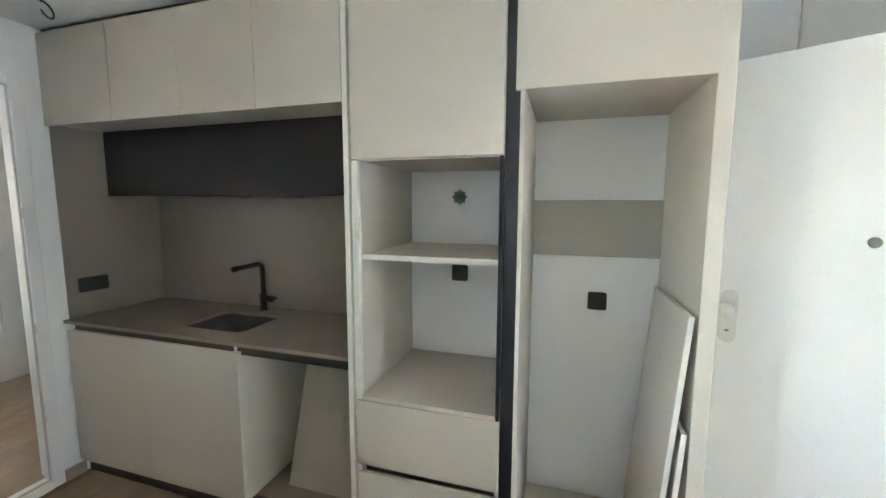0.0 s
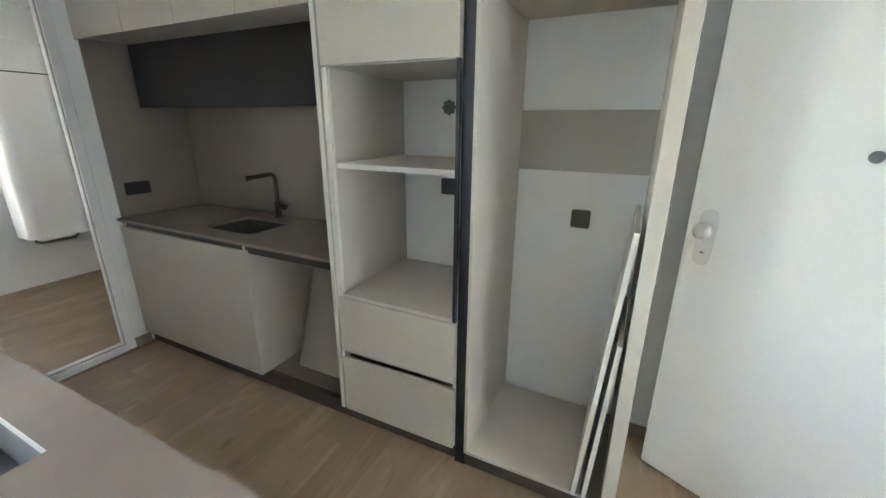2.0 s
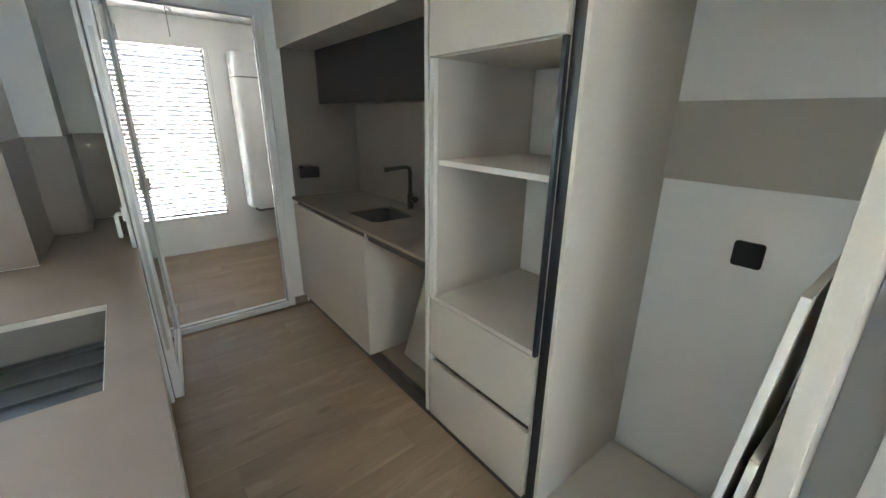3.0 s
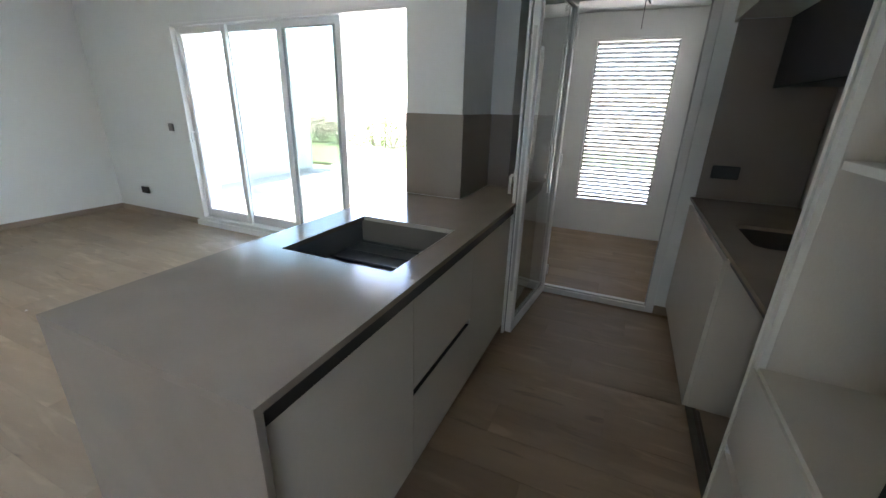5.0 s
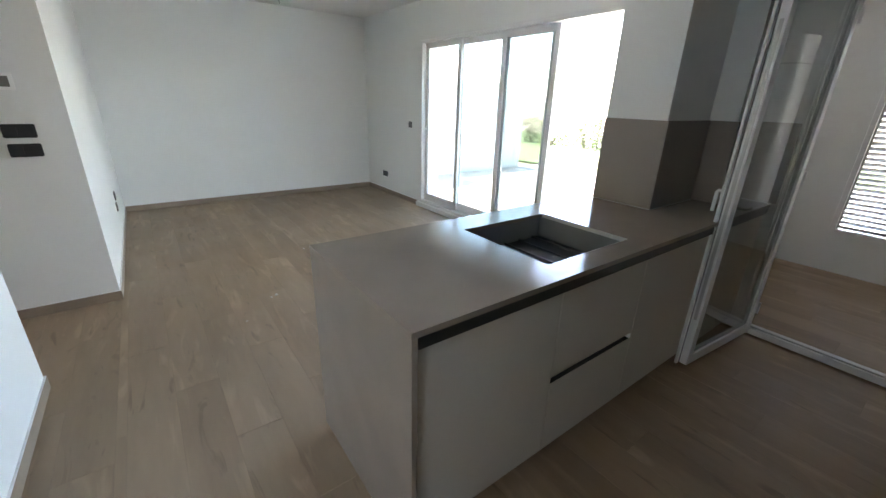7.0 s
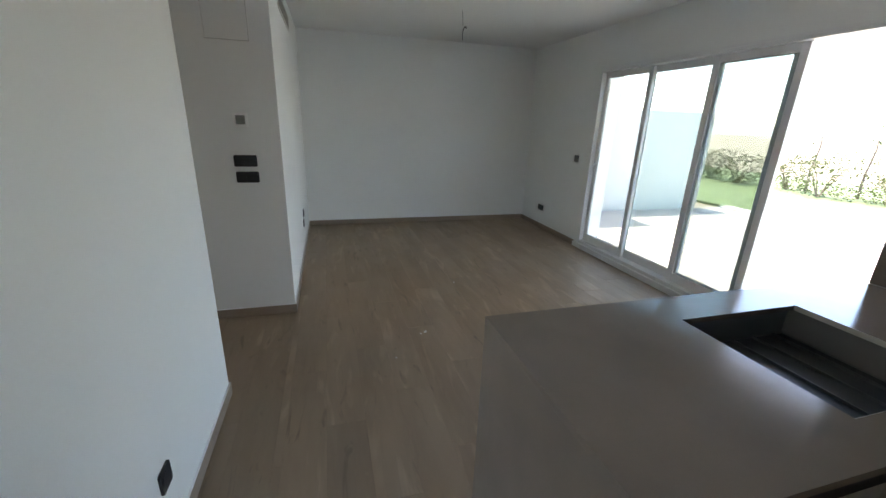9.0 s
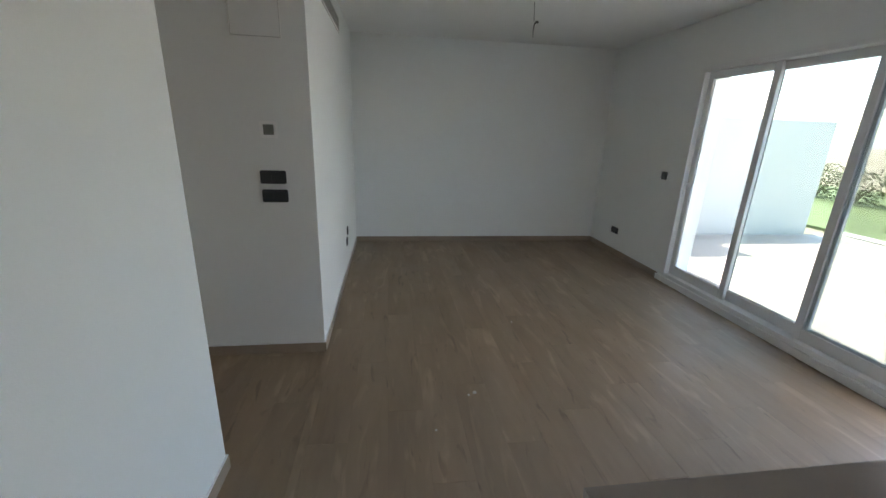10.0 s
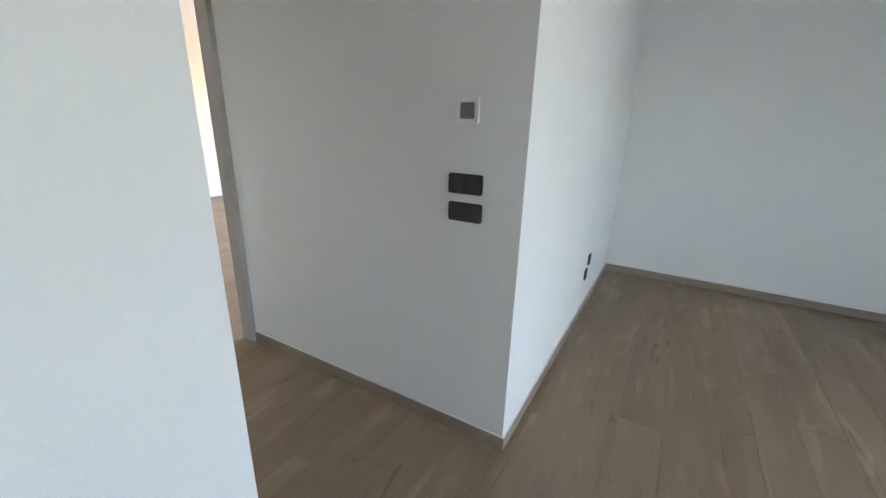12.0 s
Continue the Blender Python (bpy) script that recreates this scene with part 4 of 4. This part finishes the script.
win2 = structure("window_frame_utility", boxes((UX0 - 0.08, UX0 + 0.008, -0.96, -0.92, 0.38, 2.16), (UX0 - 0.08, UX0 + 0.008, -0.12, -0.08, 0.38, 2.16), (UX0 - 0.08, UX0 + 0.008, -0.92, -0.12, 2.13, 2.16), (UX0 - 0.08, UX0 + 0.008, -0.92, -0.12, 0.38, 0.41), bevel=0.002), PVC, "white frame of the shuttered utility window", "window frame")
shutter = thing("louvred_shutter", (UX0 - 0.05, -0.52, 0.41), "white louvred shutter with bright gaps between its slats", "shutter")
N_SLAT = 38
pitch = (2.13 - 0.41) / N_SLAT
for r in ((UX0 - 0.07, UX0 - 0.03, -0.92, -0.905, 0.41, 2.13), (UX0 - 0.07, UX0 - 0.03, -0.135, -0.12, 0.41, 2.13)):
    part("side_rail", boxes(r), SHUTTER, shutter)
bm = bmesh.new()
prism(bm, [(-0.017, -0.0145), (-0.012, -0.0185), (0.017, 0.0135), (0.012, 0.0175)], -0.385, 0.385, axis="z")
for v in bm.verts:
    v.co = Vector((v.co.x, v.co.z, v.co.y))
slat0 = part("slat", bm, SHUTTER, shutter)
slat_mesh = slat0.data
for k in range(N_SLAT):
    ob = slat0 if k == 0 else new("slat", slat_mesh)
    ob.parent = shutter
    ob.location = Vector((UX0 - 0.05, -0.52, 0.41 + pitch * (k + 0.5))) - ROOT[shutter.name]

# ---- jamb of the room behind the hall ----
structure("door_jamb_hall", boxes((HX - 0.006, HX + 0.096, BY + 0.0005, -3.738, 0, 2.14), (HX - 0.006, HX + 0.096, -2.88, -2.82, 0, 2.14), (HX - 0.006, HX + 0.096, -3.738, -2.88, 2.08, 2.14)), LINING, "taupe grey door lining at the end of the hall", "door frame")

# ---- outside ----
structure("ground", boxes((-400, 400, -400, 400, -0.30, -0.08)), EARTH, "dry bare earth round the house", "ground")
# third box: added pale reflector, brightens the louvre gaps and the utility room
structure("terrace", boxes((-6.55, LX - 0.3, -7.0, UY0 - 0.2, -0.08, -0.02), (-6.55, UX0 - 0.2, UY0 - 0.2, 3.0, -0.08, -0.02), (-10.0, -6.86, -2.2, 3.0, -0.075, -0.015)), TERRACE, "cream tiled terrace outside the sliding window, with an added pale reflector piece past the kerb", "terrace")
structure("kerb_terrace", boxes((-6.85, -6.55, -7.0, 3.0, -0.08, 0.0)), RENDERW, "pale edging along the terrace", "kerb")
structure("wall_wing", boxes((-3.68, LX - 0.3, -7.4, -7.0, -0.08, 3.1)), RENDERW, "white rendered wall of the house wing", "wall")
structure("wall_garden", boxes((-6.05, -3.68, -7.4, -7.12, -0.08, 1.85)), RENDERW, "white rendered garden wall beside the terrace", "wall")
structure("lawn", boxes((-15, -6.85, -16, 6, -0.08, -0.02)), GRASS, "green lawn beyond the terrace", "lawn")
structure("path_entry", boxes((2.37, 9.0, -1.4, 3.0, -0.08, -0.01)), TERRACE, "cream tiled path outside the entry door", "path")
# added out of view, only to limit the daylight through the entry
structure("entry_light_block", boxes((5.6, 5.8, -1.4, 3.0, -0.08, 2.9)), RENDERW, "unseen white wall added outside the entry to cut its daylight", "wall")
structure("hall_floor_outside", boxes((HX + 0.09, 8.2, -8.0, -1.6, -0.08, 0.0)), FLOORT, "wood print tiled floor of the room behind the hall", "floor")


def shrub(x, y, z, r, high, seed, label):
    rnd = random.Random(seed)
    s = thing("shrub", (x, y, z), label, "shrub", "shrubs beyond the lawn")
    bm = bmesh.new()
    for k in range(7):
        a = rnd.uniform(0, math.tau)
        tip = Vector((math.cos(a) * r * 0.6, math.sin(a) * r * 0.6, high * rnd.uniform(0.6, 0.9)))
        tube(bm, [(x, y, z), Vector((x, y, z)) + tip * 0.5 + Vector((0, 0, 0.1)), Vector((x, y, z)) + tip], [0.02, 0.012, 0.005], 6)
    part("stem", bm, BARK, s)
    verts, faces = [], []
    for _ in range(1300):
        a, u, h = rnd.uniform(0, math.tau), rnd.random() ** 0.5, rnd.uniform(0.08, 1)
        lump = 1 + 0.35 * math.sin(3 * a + seed) + 0.2 * math.sin(7 * h + a)
        c = Vector((x + math.cos(a) * r * u * lump * math.sin(math.pi * min(h, 0.92)) ** 0.5, y + math.sin(a) * r * u * lump, z + high * h * (0.75 + 0.25 * lump)))
        d = Vector((rnd.gauss(0, 1), rnd.gauss(0, 1), rnd.gauss(0, 1))).normalized()
        e = d.orthogonal().normalized()
        n0, ln = len(verts), rnd.uniform(0.05, 0.10)
        verts += [c, c + d * ln * 0.5 + e * ln * 0.25, c + d * ln, c + d * ln * 0.5 - e * ln * 0.25]
        faces.append((n0, n0 + 1, n0 + 2, n0 + 3))
    mesh = bpy.data.meshes.new("foliage")
    mesh.from_pydata([v - Vector((x, y, z)) for v in verts], [], faces)
    mesh.materials.append(LEAF)
    ob = new("foliage", mesh)
    ob.parent = s
    tagged(ob, "small olive green leaves", kind="stuff")


for k, (x, y, r, h) in enumerate(((-11.2, -11.3, 0.7, 1.0), (-10.9, -10.1, 0.8, 0.9), (-11.3, -8.9, 0.7, 1.0), (-10.8, -7.8, 0.8, 1.1), (-11.2, -6.6, 0.7, 0.8), (-11.0, -5.2, 0.8, 1.0), (-11.4, -3.6, 0.8, 0.9))):
    shrub(x, y, -0.08, r, h, k + 3, "loose olive green shrub beyond the lawn, %d cm high" % round(h * 100))
for k, (x, y) in enumerate(((-11.5, -8.55), (-11.5, -7.35), (-11.8, -5.6))):
    post = thing("young_tree", (x, y, -0.02), "thin young tree stem on the lawn", "tree", "young trees")
    part("trunk", tube(bmesh.new(), [(x, y, -0.02), (x + 0.03, y, 0.6), (x - 0.02, y + 0.03, 1.2), (x + 0.02, y, 1.75)], [0.035, 0.028, 0.02, 0.008], 8), BARK, post)
    rnd = random.Random(k)
    bm = bmesh.new()
    for _ in range(60):
        a, h = rnd.uniform(0, math.tau), rnd.uniform(1.1, 1.9)
        c = Vector((x + math.cos(a) * rnd.uniform(0.05, 0.4), y + math.sin(a) * rnd.uniform(0.05, 0.4), h))
        d = Vector((rnd.gauss(0, 1), rnd.gauss(0, 1), rnd.gauss(0, 1))).normalized() * 0.05
        e = d.orthogonal().normalized() * 0.02
        bm.faces.new([bm.verts.new(c), bm.verts.new(c + d + e), bm.verts.new(c + 2 * d), bm.verts.new(c + d - e)])
    part("crown", bm, LEAF, post, "sparse small leaves", kind="stuff")
bm = bmesh.new()
pts = []
for k in range(121):
    a = radians(-60 + k * 2.5) + math.pi
    pts.append((math.cos(a) * 320, math.sin(a) * 320, 5.5 + 4.5 * noise.noise((k * 0.11, 0, 0)) + 1.5 * noise.noise((k * 0.45, 4, 0)) + 0.6 * noise.noise((k * 1.9, 9, 0))))
for p, q in zip(pts, pts[1:]):
    a = [bm.verts.new(c) for c in ((p[0] * 0.8, p[1] * 0.8, -0.1), (q[0] * 0.8, q[1] * 0.8, -0.1), q, p, (p[0] * 1.25, p[1] * 1.25, -0.1), (q[0] * 1.25, q[1] * 1.25, -0.1))]
    bm.faces.new(a[:4])
    bm.faces.new((a[3], a[2], a[5], a[4]))
bmesh.ops.remove_doubles(bm, verts=bm.verts, dist=0.01)
structure("backdrop_hills", bm, HILL, "low hazy hills on the horizon", "hill")


# ---- crumbs on the floor ----
for k, (x, y, s) in enumerate(((0.752, -3.22, 0.016), (0.79, -3.20, 0.009), (1.02, -2.93, 0.007), (0.25, -4.1, 0.010), (0.30, -0.42, 0.008), (0.62, -0.55, 0.006))):
    bm = bmesh.new()
    bmesh.ops.create_icosphere(bm, subdivisions=1, radius=s, matrix=pose(x, y, s * 0.25))
    for v in bm.verts:
        v.co.z = max(0.0006, v.co.z * 0.6)
        v.co += Vector((noise.noise(v.co * 90), noise.noise(v.co * 120 + Vector((3, 3, 3))), 0)) * s * 0.6
    cr = thing("plaster_crumb", (x, y, 0), "small pale crumb of plaster on the tiled floor", "crumb", "crumbs on the floor")
    part("crumb", bm, CRUMB, cr)

# ---- floor: wood print tiles laid along y ----
TW, TL = 0.20, 1.20
sub = structure("floor", boxes((WX - 0.0, 2.37, BY - 3.0 + 0.0, NY, -0.08, -0.0012), (LX - 0.0, 2.37, -6.6, -6.5, -0.08, -0.0012), (2.37, HX + 0.09, -3.9, -2.78, -0.08, -0.0012)), GROUT, "floor laid with long wood print tiles", "floor")
usub = structure("floor_utility", boxes((UX0, WX, UY0, UY1, -0.08, -0.0012)), GROUT, "utility room floor laid with long wood print tiles", "floor")


def tiles(parent, x0, x1, y0, y1, shift=0.0):
    meshes = {}
    col = 0
    x = x0
    while x < x1 - 1e-4:
        w = min(TW, x1 - x)
        y = y0 - ((col * 0.413 + shift) % 1.0) * TL
        while y < y1 - 1e-4:
            a, b = max(y, y0), min(y + TL, y1)
            if b - a > 0.01:
                key = (round(w, 3), round(b - a, 3))
                if key not in meshes:
                    bm = bmesh.new()
                    g = 0.0004
                    box(bm, -w / 2 + g, w / 2 - g, -(b - a) / 2 + g, (b - a) / 2 - g, -0.004, 0.0)
                    top = [v for v in bm.verts if v.co.z > -0.001]
                    for v in top:
                        v.co.x *= 0.998
                        v.co.y *= 0.999
                    bmesh.ops.recalc_face_normals(bm, faces=bm.faces)
                    mesh = bpy.data.meshes.new("tile")
                    bm.to_mesh(mesh)
                    bm.free()
                    mesh.materials.append(FLOORT)
                    meshes[key] = mesh
                ob = new("tile", meshes[key])
                ob.parent = parent
                ob.location = Vector((x + w / 2, (a + b) / 2, 0.0)) - BASE[parent.name]
            y += TL
        x += TW
        col += 1


tiles(sub, -1.73, 1.71, -6.6, NY, 0.3)
tiles(sub, 1.71, 2.20, -3.77, NY, 0.55)
tiles(sub, 2.20, 3.585, -3.77, -2.78, 0.15)
tiles(usub, UX0, WX, UY0, UY1, 0.8)
